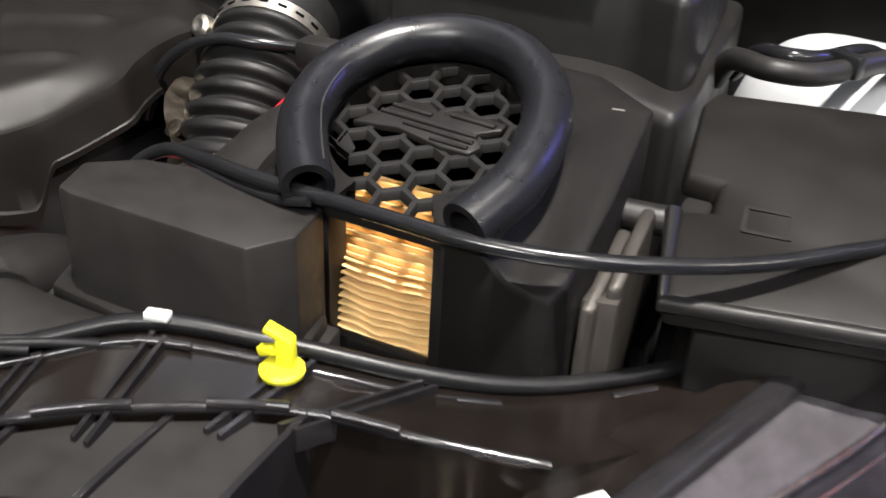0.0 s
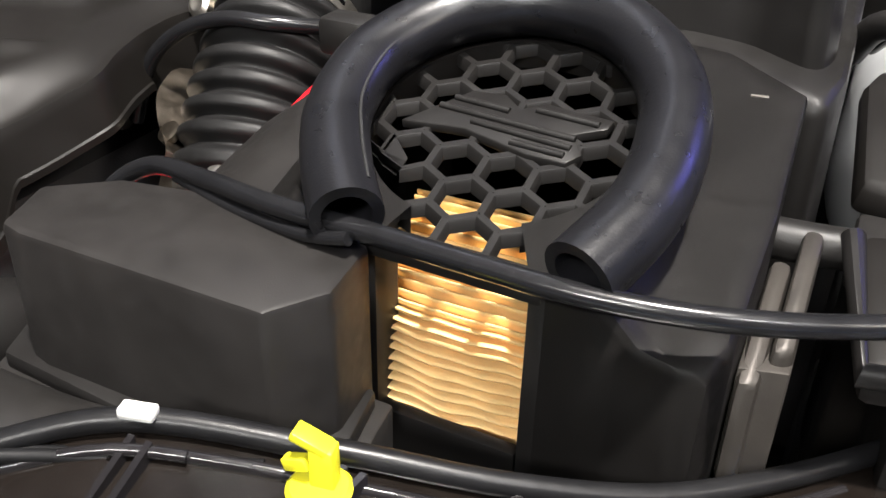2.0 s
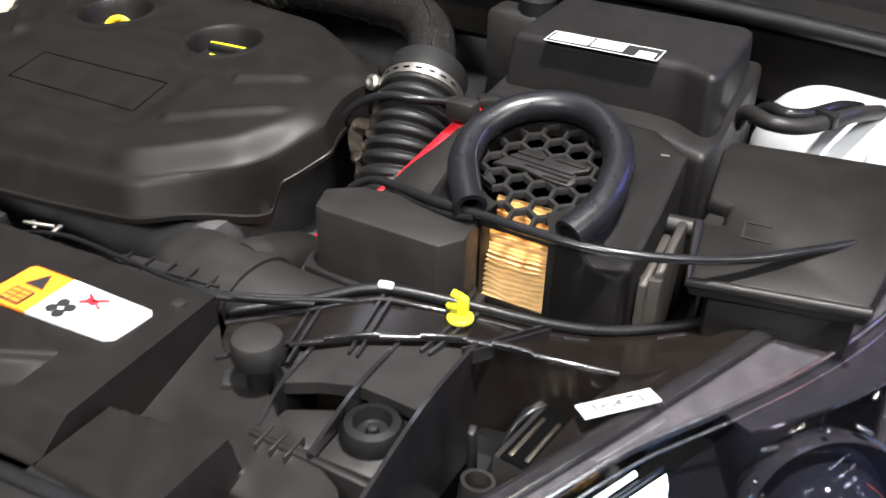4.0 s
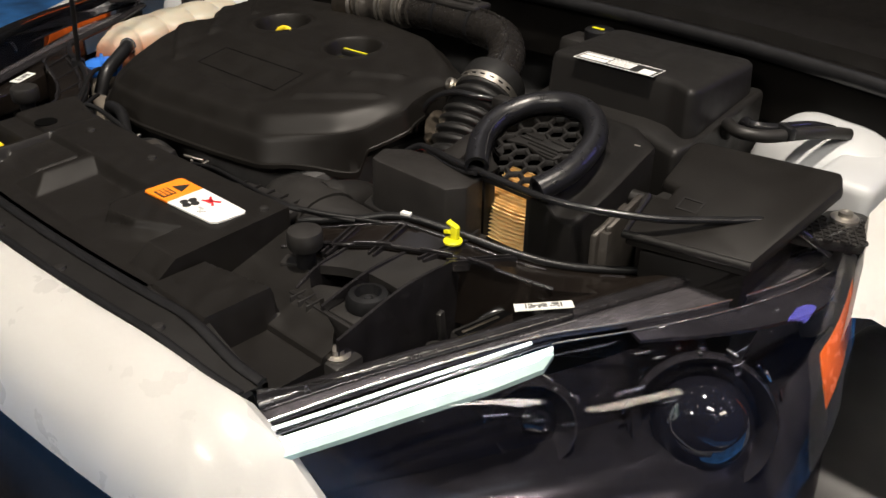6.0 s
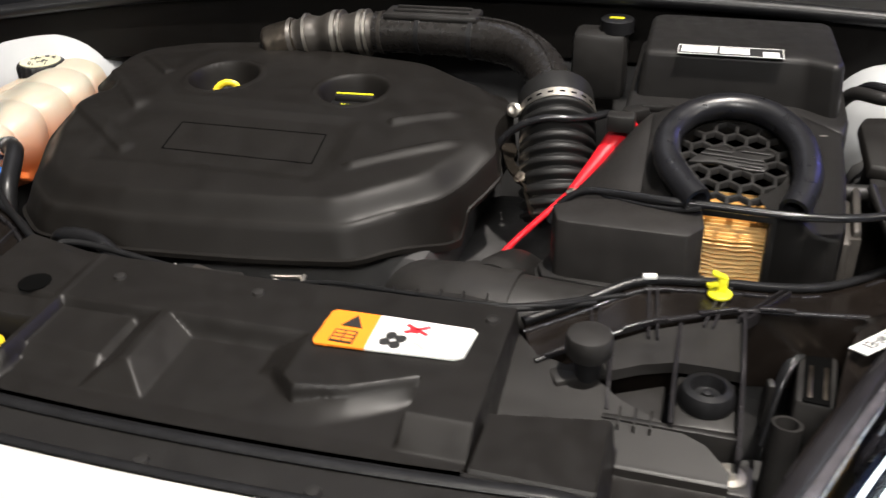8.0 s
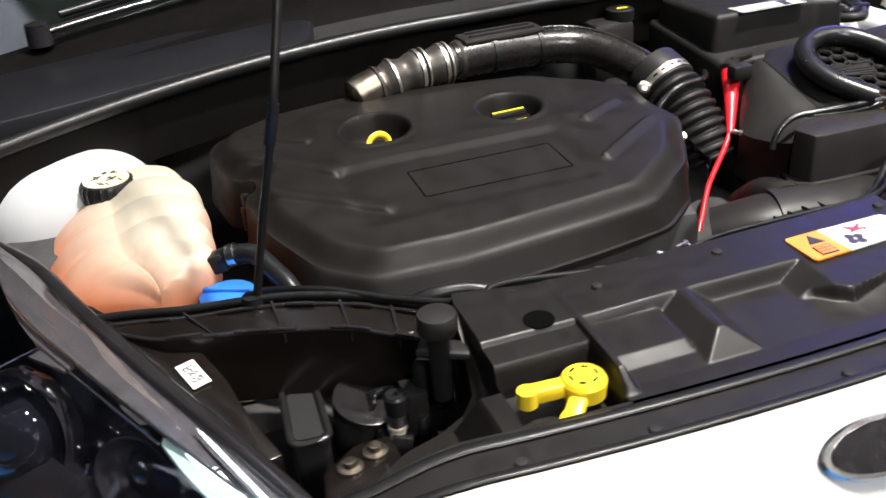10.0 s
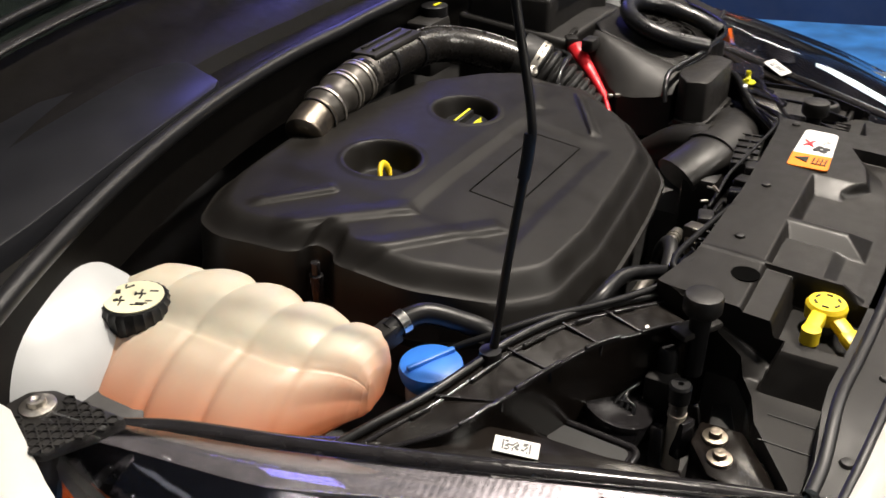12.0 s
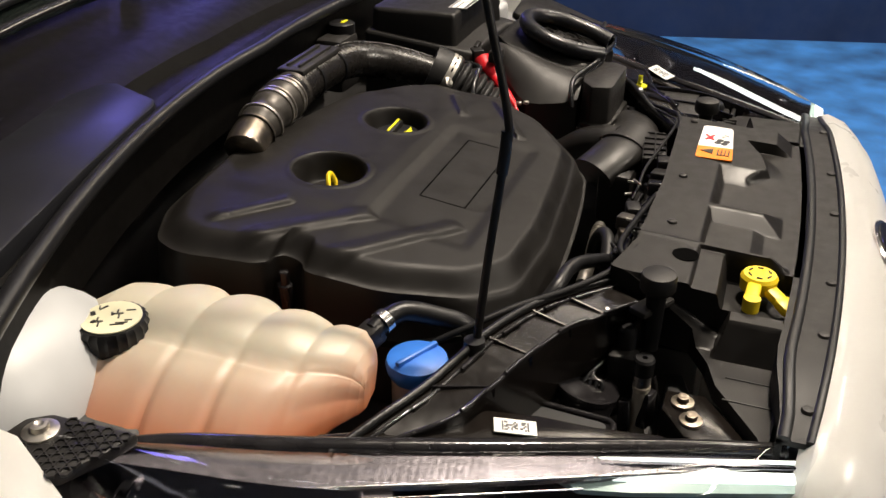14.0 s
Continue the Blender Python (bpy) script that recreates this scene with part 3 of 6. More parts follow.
        part("glint_block", block(at, (rl.uniform(0.004, 0.013), 0.003, 0.004), 0.001, turn @ rot(rl.uniform(-30, 30), rl.uniform(-30, 30), math.degrees(ang) + 90)), CHROME if k % 2 else SMOKE, th, "small mirrored block added for a glint")
    ha, hb = smooth_path(HL_IN, 4), smooth_path(HL_OUT, 4)
    tn = lambda i, k: P(mixp(ha[i], hb[i], k, 0.038 * math.sin(math.pi * k) - 0.014))
    # ribbed mirror strip, added on one side to brighten a corner that rendered dark
    ca, cb = [Vector(tn(i, 0.30)) - Vector((0, 0, 0.008)) for i in range(17, 29)], [Vector(tn(i, 0.66)) - Vector((0, 0, 0.006)) for i in range(17, 29)]
    ca, cb = smooth_path(ca, 6), smooth_path(cb, 6)
    if s < 0:
        part("added_mirror_strip", strip(ca, [p + Vector((0, 0, 0.0016 * (k % 2))) for k, p in enumerate(cb)], 0.003), SMOKE, th, "ribbed mirror strip added to brighten the lamp corner")
    part("turn_reflector", strip([tn(i, 0.80) for i in range(22, 27)], [tn(i, 0.93) for i in range(22, 27)], 0.004), AMBER, th, "amber side reflector")


headlamp(1)
headlamp(-1)

# wing bracket with a honeycomb pad and a bolt behind each headlamp
for s in (1, -1):
    br = thing("lamp_bracket", (s * 0.68, 0.53, 0.78), "black honeycomb plastic bracket bolted beside the headlamp", "bracket", "lamp brackets")
    outl = mirror_pts([(0.664, 0.470), (0.690, 0.478), (0.724, 0.496), (0.736, 0.520), (0.724, 0.555), (0.700, 0.568), (0.680, 0.565), (0.668, 0.548)], s)
    part("plate", prism(outl, 0.826, 0.838, 0.003), GREYP, br)
    part("foot", prism(mirror_pts([(0.690, 0.50), (0.728, 0.512), (0.728, 0.54), (0.692, 0.55)], s), 0.76, 0.828, 0.003), GREYP, br)
    cell_mesh = mesh_of("honeycomb_cell", lathe([(0.0048, 0), (0.0054, 0.0005), (0.0054, 0.003), (0.0040, 0.003), (0.0040, 0.0005)], (0, 0, 0), 6), GREYP)
    for i in range(9):
        for j in range(6):
            cx, cy = 0.672 + 0.0095 * j + 0.00475 * (i % 2), 0.476 + 0.0083 * i
            if math.hypot(cx - 0.690, cy - 0.541) < 0.0195 or cy > 0.545 or cx > 0.728 or cy < 0.474 + 0.42 * max(0.0, cx - 0.680):
                continue
            cell = new("honeycomb_cell", cell_mesh)
            cell.parent = br
            cell.location = Vector((s * cx, cy, 0.8365)) - br.location
    part("bolt", join(lathe([(0.001, 0), (0.0145, 0), (0.0145, 0.002), (0.010, 0.0035), (0.0075, 0.0035), (0.007, 0.008), (0.004, 0.0085), (0.001, 0.007)], (s * 0.690, 0.541, 0.838), 22)), STEEL, br, "zinc flange bolt")

# ---- radiator cover and front seal ----
slam = thing("radiator_cover", (0, 0.07, 0.76), "moulded black plastic radiator cover panel with raised pads", "radiator cover")
SX = [-0.425, -0.40, -0.335, -0.30, -0.262, -0.252, -0.245, -0.17, 0.0, 0.18, 0.24, 0.262, 0.305, 0.335, 0.40, 0.418]
SR = [0.002, 0.012, 0.055, 0.066, 0.088, 0.15, 0.182, 0.166, 0.162, 0.168, 0.172, 0.150, 0.142, 0.120, 0.094, 0.075]


def ln(a, b, v):
    return min(1.0, max(0.0, (v - a) / (b - a)))


def box_in(x, y, x0, x1, y0, y1, sx0=0.004, sx1=0.004, sy0=0.004, sy1=0.004):
    return min(ln(x0, x0 + sx0, x), 1 - ln(x1 - sx1, x1, x), ln(y0, y0 + sy0, y), 1 - ln(y1 - sy1, y1, y))


def slam_height(x, y):
    top = 0.8180 + 0.05 * max(0.0, y - 0.03)
    floor = 0.8015 + 0.06 * max(0.0, y - 0.01)
    z = floor
    if -0.250 <= x <= 0.243:
        rise = 0.0
        # rear strip behind the scoop and the bays
        rise = max(rise, sm(0.0880, 0.1005, y) * (1.0 - 0.10 * sm(-0.06, -0.14, x)))
        # roof-shaped rib between the bays, with a three-cornered front end
        rise = max(rise, min(ln(0.0113, 0.0353, y), 1 - ln(0.004, 0.028, abs(x + 0.0466)), 1.0))
        # sticker pad: sloping side, upright bowed front edge
        f = float(np.interp(x, [0.07, 0.085, 0.098, 0.14, 0.165, 0.189, 0.25], [0.060, 0.046, 0.036, 0.044, 0.056, 0.0675, 0.0675]))
        side = ln(0.057, 0.086, x)
        rise = max(rise, side * sm(f - 0.005, f + 0.004, y))
        # hollow bowed ramp before the pad
        low = float(np.interp(x, [0.049, 0.085, 0.122, 0.148, 0.175, 0.19], [0.010, 0.008, 0.014, 0.027, 0.044, 0.060]))
        if x < 0.19:
            rise = max(rise, 0.62 * sm(0.055, 0.165, x) * ln(low, f, y) ** 1.6)
        # block beside the pad with a sloping front face
        rise = max(rise, ln(0.186, 0.190, x) * ln(0.008, 0.031, y))
        # narrow rib and low bay beside the lever
        rise = max(rise, 0.95 * ln(-0.160, -0.156, x) * (1 - ln(-0.150, -0.144, x)) * ln(0.0, 0.022, y))
        rise = max(rise, 0.40 * ln(-0.150, -0.146, x) * (1 - ln(-0.076, -0.070, x)) * ln(0.030, 0.044, y))
        if x < -0.157:
            rise = max(rise, 0.60 * sm(0.066, 0.070, y))
            floor -= 0.022 * box_in(x, y, -0.249, -0.160, -0.024, 0.066, 0.003, 0.004, 0.004, 0.003)
        z = floor + (top - floor) * rise
    elif x > 0.243:
        z = 0.772 + 0.30 * max(0.0, min(y, 0.165) - 0.066) - 0.012 * ln(0.335, 0.338, x) * (1 - ln(0.060, 0.064, y))
        z = max(z, 0.765 + 0.040 * box_in(x, y, 0.2435, 0.337, -0.02, 0.064 + 0.18 * (x - 0.245), 0.001, 0.004, 0.02, 0.004))
    elif y > 0.0:
        z = 0.762 + 0.50 * max(0.0, min(y, 0.165) - 0.042) * ln(-0.275, -0.255, x)
        z = max(z, 0.762 + 0.036 * box_in(x, y, -0.290, -0.240, -0.016, 0.064, 0.022, 0.001, 0.004, 0.010))
    else:
        z = 0.768
    return z


bm = bmesh.new()
grid = []
NX, NY = 400, 112
for i in range(NX + 1):
    x = -0.425 + 0.843 * i / NX
    y0, y1 = edge_y(x) + 0.038, float(np.interp(x, SX, SR))
    y0 = min(y0, y1 - 0.004)
    col = [bm.verts.new((x, y0, 0.755))]
    for j in range(NY + 1):
        y = min(y1, max(y0, -0.015 + 0.20 * j / NY))
        col.append(bm.verts.new((x, y, slam_height(x, y))))
    col.append(bm.verts.new((x, y1 + 0.001, 0.745)))
    grid.append(col)
for a, b in zip(grid, grid[1:]):
    for j in range(len(a) - 1):
        bm.faces.new((a[j], a[j + 1], b[j + 1], b[j]))
bm.faces.new(grid[0])
bm.faces.new(list(reversed(grid[-1])))
bmesh.ops.remove_doubles(bm, verts=bm.verts, dist=1e-6)
part("panel", bm, PANEL, slam)
# flat disc coloured as the shade inside the hole
part("hole", lathe([(0.001, 0), (0.0145, 0), (0.0145, 0.0010), (0.001, 0.0012)], (-0.187, 0.11, slam_height(-0.187, 0.11)), 28), SHADE_BLACK, slam, "flat near-black disc for the shade in a round access hole")
for px, py in ((0.02, 0.14), (-0.115, 0.135), (0.225, 0.15)):
    part("stud", lathe([(0.001, 0), (0.006, 0), (0.005, 0.003), (0.001, 0.004)], (px, py, slam_height(px, py) - 0.0005), 14), GREYP, slam)
for px in (-0.318, -0.355):
    part("moulded_line", block((px, 0.022, slam_height(px, 0.022) + 0.0004), (0.0012, 0.05, 0.001), 0), INK, slam)

seal = thing("front_seal", (0, -0.03, 0.76), "black rubber bonnet seal along the nose", "rubber seal")
fx = [-0.425 + 0.85 * i / 28 for i in range(29)]


def seal_z(x):
    return 0.8045 - 0.016 * sm(0.30, 0.43, abs(x))


part("flange", strip([(x, edge_y(x) + 0.001, seal_z(x) - 0.003) for x in fx], [(x, edge_y(x) + 0.052 - 0.02 * sm(0.3, 0.42, abs(x)), seal_z(x) - 0.003) for x in fx], 0.006), BLACK, seal)
part("flange_wall", strip([(x, edge_y(x) + 0.046 - 0.02 * sm(0.3, 0.42, abs(x)), seal_z(x) - 0.004) for x in fx], [(x, edge_y(x) + 0.052 - 0.02 * sm(0.3, 0.42, abs(x)), seal_z(x) - 0.004) for x in fx], 0.05), BLACK, seal)
part("bulb", sweep([(x, edge_y(x) + 0.040 - 0.014 * sm(0.3, 0.42, abs(x)), seal_z(x) - 0.001) for x in fx], 0.0055, 14, 2, flat=0.40), RUBBER, seal)
part("outer_lip", sweep([(x, edge_y(x) + 0.004, seal_z(x) - 0.001) for x in fx], 0.0040, 12, 2, flat=0.40), RUBBER, seal)
for cx in (-0.383, -0.27, -0.16, 0.02, 0.15, 0.31):
    part("clip", lathe([(0.001, 0), (0.0065, 0), (0.005, 0.003), (0.001, 0.0035)], (cx, edge_y(cx) + 0.013, seal_z(cx) - 0.0035), 14), GREYP, seal)

# yellow safety catch lever in its pocket
lever = thing("bonnet_catch_lever", (-0.195, 0.01, 0.796), "bright yellow plastic bonnet catch lever on the cover", "lever")
part("head", join(lathe([(0.001, -0.010), (0.0190, -0.010), (0.0200, 0.004), (0.0175, 0.008), (0.001, 0.0085)], (-0.1835, 0.0300, 0.8035), 28), block((-0.2130, 0.0345, 0.8020), (0.044, 0.015, 0.014), 0.003, rot(0, 0, -4)), lathe([(0.001, -0.009), (0.009, -0.009), (0.009, 0.006), (0.001, 0.007)], (-0.2330, 0.0345, 0.8025), 18)), YELLOW, lever)
part("grip", join(block((-0.1990, 0.0125, 0.7970), (0.050, 0.0165, 0.012), 0.005, rot(0, -14, 47)), block((-0.2110, -0.0010, 0.7925), (0.022, 0.0205, 0.012), 0.005, rot(0, -14, 47))), YELLOW, lever)
for k in range(6):
    a0 = k * math.pi / 3
    part("mark", block((-0.1835 + 0.0115 * math.cos(a0), 0.0300 + 0.0115 * math.sin(a0), 0.8124), (0.006, 0.0016, 0.001), 0, rot(0, 0, math.degrees(a0) + 90)), INK, lever)

# fan warning sticker
stick = thing("warning_sticker", (0.155, 0.11, 0.8215), "orange and white fan warning sticker on the radiator cover", "sticker")
part("white_field", prism([(0.137, 0.0875), (0.209, 0.0925), (0.215, 0.097), (0.2175, 0.130), (0.213, 0.1345), (0.135, 0.1345)], 0.8221, 0.8240, 0), STICKER, stick)
part("orange_field", prism([(0.096, 0.085), (0.137, 0.0875), (0.135, 0.1345), (0.096, 0.1335), (0.093, 0.130), (0.093, 0.089)], 0.8221, 0.8240, 0), ORANGE, stick, "orange field")
Z = 0.8243


def tri(pts, z=Z, h=0.0006):
    return prism(pts, z - 0.0006, z + h, 0)


part("triangle", tri([(0.108, 0.1125), (0.126, 0.1125), (0.117, 0.129)]), INK, stick, "black warning triangle")
part("book", block((0.1155, 0.0985, Z), (0.0195, 0.0165, 0.0012), 0), INK, stick, "black booklet sign")
for k in (-1, 1):
    for m in (-1, 0, 1):
        part("page_line", block((0.1155 + 0.0046 * k, 0.0985 + 0.0048 * m, Z + 0.0004), (0.0078, 0.0030, 0.0010), 0), ORANGE, stick)
blades = []
for k in range(4):
    a0 = k * math.pi / 2 + 0.5
    blades.append(lathe([(0.001, 0), (0.0048, 0), (0.0048, 0.0008), (0.001, 0.0009)], (0.1555 + 0.0066 * math.cos(a0), 0.1035 + 0.0066 * math.sin(a0), Z - 0.0003), 10))
part("fan_sign", join(*blades), INK, stick, "black fan sign")
part("crossed_sign", join(block((0.170, 0.1215, Z), (0.022, 0.0028, 0.0014), 0, rot(0, 0, 32)), block((0.170, 0.1215, Z), (0.022, 0.0028, 0.0014), 0, rot(0, 0, -28)), block((0.168, 0.1205, Z), (0.009, 0.007, 0.0013), 0)), REDINK, stick, "red crossed sign")
part("grey_sign", join(block((0.179, 0.101, Z), (0.015, 0.0016, 0.0013), 0, rot(0, 0, -35)), block((0.183, 0.100, Z), (0.010, 0.0016, 0.0013), 0, rot(0, 0, 40)), block((0.176, 0.1045, Z), (0.008, 0.003, 0.0012), 0)), GREYINK, stick, "grey outline sign")

# ---- radiator support arms at both sides ----
ARM_REAR = [(0.244, 0.181, 0.802), (0.29, 0.218, 0.807), (0.335, 0.248, 0.816), (0.398, 0.272, 0.809), (0.450, 0.293, 0.799), (0.497, 0.322, 0.790), (0.545, 0.370, 0.784), (0.585, 0.422, 0.781), (0.625, 0.50, 0.78)]
ARM_FRONT = [(0.262, 0.142, 0.795), (0.305, 0.175, 0.801), (0.348, 0.202, 0.807), (0.396, 0.232, 0.805), (0.4287, 0.2445, 0.805), (0.475, 0.254, 0.803), (0.523, 0.268, 0.799), (0.578, 0.345, 0.788), (0.608, 0.44, 0.784)]
ARM_REAR_W = [(0.244, 0.181, 0.802), (0.29, 0.218, 0.804), (0.335, 0.244, 0.808), (0.398, 0.270, 0.809), (0.484, 0.296, 0.803), (0.535, 0.318, 0.799), (0.588, 0.345, 0.790)]
ARM_FRONT_W = [(0.262, 0.142, 0.795), (0.305, 0.175, 0.797), (0.345, 0.203, 0.799), (0.405, 0.227, 0.799), (0.468, 0.245, 0.801), (0.520, 0.268, 0.797), (0.576, 0.332, 0.788)]


def support_arm(s):
    th = thing("support_arm", (s * 0.42, 0.25, 0.7), "glossy brown-black moulded radiator support arm with ribs", "support arm", "radiator support arms")
    P = lambda p: (s * p[0], p[1], p[2])
    rear, front = (ARM_REAR, ARM_FRONT) if s > 0 else (ARM_REAR_W, ARM_FRONT_W)
    last = len(rear)
    lips = front[:min(7, last)]
    a, b = [P(p) for p in smooth_path(rear, 4)], [P(p) for p in smooth_path(front, 4)]
    part("top", strip(a, b, 0.012), BROWN, th)
    part("front_wall", strip([(x, y, z - 0.002) for x, y, z in b], [(x, y - 0.006, z - 0.07) for x, y, z in b], 0.004), BROWN, th)
    part("rear_seal", sweep([P((p[0], p[1], p[2] + 0.004)) for p in rear], 0.0042 if s > 0 else 0.0040, 14, 6), RUBBER, th, "black rubber edge seal")
    part("front_lip", sweep([P((p[0], p[1], p[2] + 0.001)) for p in lips], 0.0024, 8, 6), GLOSS, th, "shiny moulded lip")
    for k, (u, v) in enumerate(((0.06, 0.2), (0.26, 0.4), (0.46, 0.62), (0.68, 0.8))):
        lip = smooth_path([P((p[0], p[1] - 0.001, p[2] + 0.004)) for p in lips], 8)
        part("lip_clip", sweep(lip[int(u * len(lip)):max(int(v * len(lip)), int(u * len(lip)) + 3)], 0.0022, 8, 2), GLOSS, th, "raised shiny clip edge")
    for k in range(1, 5):
        r, f = Vector(rear[k]), Vector(front[k])
        d = (f - r).normalized()
        ra, rb = r + d * 0.004 + Vector((0.004, 0, 0.004)), f + d * (0.004 if s < 0 else 0.016) + Vector((-0.006, 0, 0.001))
        for off in (0.0, 0.007) if s > 0 else (0.0,):
            part("rib", strip([P(ra + Vector((off, 0, 0))), P(rb + Vector((off, 0, 0)))], [P(ra + Vector((off + 0.0024, 0, 0))), P(rb + Vector((off + 0.0024, 0, 0)))], 0.012), GLOSS, th)
    ledge = smooth_path([P((p[0] + 0.002, p[1] - 0.0085, p[2] - 0.001)) for p in rear], 8)
    part("rear_ledge", sweep([tuple(p) for p in ledge[::4]], 0.0022, 12, 4), GLOSS, th, "shiny ledge along the seal")
    n = len(ledge)
    for u in (0.12, 0.26, 0.42, 0.55, 0.70):
        part("ledge_clip", sweep([tuple(p + Vector((0, -0.002, 0.0018))) for p in ledge[int(u * n):int(u * n) + 4]], 0.0022, 12, 2), GLOSS, th, "raised shiny clip edge")
    # lamp-side shelf
    if s > 0:
        shelf = [(0.468, 0.085), (0.497, 0.155), (0.530, 0.225), (0.562, 0.292), (0.598, 0.378), (0.575, 0.36), (0.528, 0.30), (0.506, 0.235), (0.494, 0.17), (0.472, 0.127), (0.455, 0.09)]
    else:
        shelf = [(0.455, 0.085), (0.492, 0.155), (0.527, 0.225), (0.56, 0.292), (0.598, 0.378), (0.575, 0.36), (0.515, 0.272), (0.478, 0.245), (0.462, 0.20), (0.452, 0.15), (0.432, 0.09)]
    part("shelf", prism(mirror_pts(shelf, s), 0.745, lambda x, y: 0.758 + 0.125 * (y - 0.02), 0.003), BROWN, th)


support_arm(1)
support_arm(-1)


def code_sticker(s, at, turn, size):
    th = thing("code_sticker", at, "white barcode sticker beside the headlamp", "sticker", "code stickers")
    T = Matrix.Translation(at) @ turn.to_4x4()
    bm = block((0, 0, 0.0008), (*size, 0.0012), 0)
    bmesh.ops.transform(bm, matrix=T, verts=bm.verts)
    part("paper", bm, STICKER, th)
    rnd = random.Random(3)
    bars = [block((k * size[0] * 0.30, 0, 0.0016), (0.0016, size[1] * 0.62, 0.0006), 0) for k in (-1, 1)]
    for ix in range(13):
        for iy in range(6):
            if rnd.random() < 0.5:
                bars.append(block(((ix - 6) * size[0] * 0.040, (iy - 2.5) * size[1] * 0.105, 0.0016), (size[0] * 0.040, size[1] * 0.105, 0.0006), 0))
    bm = join(*bars)
    bmesh.ops.transform(bm, matrix=T, verts=bm.verts)
    part("code_bars", bm, CODEINK, th, "dark printed bars")


code_sticker(1, (0.532, 0.2415, 0.7965), rot(7.1, 0, 0) @ rot(0, 0, 44) @ rot(-19, 0, 0), (0.056, 0.0185))
code_sticker(-1, (-0.4905, 0.2135, 0.7840), rot(7.1, 0, 0) @ rot(0, 0, -71), (0.038, 0.018))

# driver-side pocket: bush on a square pad, walls; passenger-side pocket: tray, nozzle, bolts
mount = thing("radiator_mount", (0.395, 0.15, 0.7), "black moulded radiator mount with round rubber bush", "radiator mount")
part("mount_pad", prism([(0.374, 0.108), (0.421, 0.110), (0.421, 0.166), (0.374, 0.166)], 0.70, lambda x, y: 0.784 + 0.06 * (y - 0.12), 0.003), GREYP, mount)
part("mount_wing", prism([(0.326, 0.116), (0.366, 0.112), (0.366, 0.160), (0.326, 0.138)], 0.70, 0.780, 0.003), GREYP, mount)
part("slope", strip([(0.312, 0.176, 0.798), (0.348, 0.199, 0.803), (0.372, 0.214, 0.802), (0.396, 0.229, 0.801), (0.424, 0.240, 0.801)], [(0.322, 0.142, 0.798), (0.345, 0.155, 0.799), (0.3716, 0.1640, 0.800), (0.396, 0.1630, 0.801), (0.4210, 0.1620, 0.801)], 0.010), GREYP, mount)
for pts in ([(0.3716, 0.224, 0.8035), (0.3716, 0.164, 0.803), (0.373, 0.102, 0.790)], [(0.4225, 0.246, 0.8065), (0.4225, 0.162, 0.806), (0.4225, 0.078, 0.786)], [(0.318, 0.19, 0.802), (0.322, 0.142, 0.799), (0.325, 0.11, 0.787)]):
    part("wall", strip([(x - 0.0016, y, z) for x, y, z in smooth_path(pts, 5)], [(x + 0.0016, y, z) for x, y, z in smooth_path(pts, 5)], 0.11), GLOSS, mount)
part("front_wall", prism([(0.322, 0.102), (0.424, 0.100), (0.424, 0.106), (0.322, 0.108)], 0.68, 0.785, 0.002), BLACK, mount)
for k in range(3):
    part("fin", prism([(0.334 + 0.012 * k, 0.094), (0.336 + 0.012 * k, 0.094), (0.336 + 0.012 * k, 0.116), (0.334 + 0.012 * k, 0.116)], 0.70, 0.787, 0.0006), GREYP, mount)
part("bush", lathe([(0.006, 0), (0.0215, 0), (0.0225, 0.007), (0.019, 0.014), (0.0135, 0.0155), (0.011, 0.006), (0.005, 0.005), (0.004, 0.010), (0.001, 0.011)], (0.3976, 0.1400, 0.7845), 28), RUBBER, mount, "round rubber bush")
for s, dx, dy, dz in ((-1, -0.2775, 0.127, 0.822), (1, 0.305, 0.140, 0.812)):
    cap = thing("mount_cap", (dx, dy, dz), "round black rubber radiator mount cap", "rubber cap", "mount caps")
    part("dome", lathe([(0.001, 0.001), (0.0165, 0.001), (0.0185, 0.004), (0.0185, 0.0175), (0.0172, 0.0205), (0.012, 0.0218), (0.001, 0.022)], (dx, dy, dz), 32), GREYP, cap)
    part("neck", lathe([(0.001, -0.07), (0.009, -0.07), (0.010, -0.02), (0.011, 0.006), (0.001, 0.007)], (dx, dy, dz), 20), RUBBER, cap)
    part("collar", block((dx - s * 0.006, dy + 0.004, dz - 0.022), (0.050, 0.022, 0.008), 0.003, rot(0, 0, s * 30)), GREYP, cap)

tray = thing("lamp_tray", (-0.39, 0.15, 0.66), "black plastic service tray and bracket beside the headlamp", "tray")
TR_OUT = round_poly([(-0.421, 0.142), (-0.384, 0.140), (-0.380, 0.230), (-0.414, 0.230)], 0.012)
part("tray_wall", prism(TR_OUT, 0.66, 0.728, 0.002), GLOSS, tray)
part("tray_rim", sweep([(x, y, 0.729) for x, y in TR_OUT + TR_OUT[:1]], 0.0035, 8, 2), GLOSS, tray, "raised shiny rim")
part("tray_inner", prism(round_poly([(-0.416, 0.149), (-0.389, 0.147), (-0.385, 0.223), (-0.410, 0.223)], 0.008), 0.72, 0.7290, 0.0), INK, tray)
part("side_plate", prism([(-0.335, 0.06), (-0.255, 0.09), (-0.262, 0.106), (-0.30, 0.10), (-0.335, 0.095)], 0.66, 0.712, 0.003), INK, tray)
part("corner_plate", prism([(-0.335, 0.062), (-0.40, 0.012), (-0.414, 0.02), (-0.404, 0.075), (-0.37, 0.10), (-0.338, 0.10)], 0.68, 0.748, 0.003), BROWN, tray)
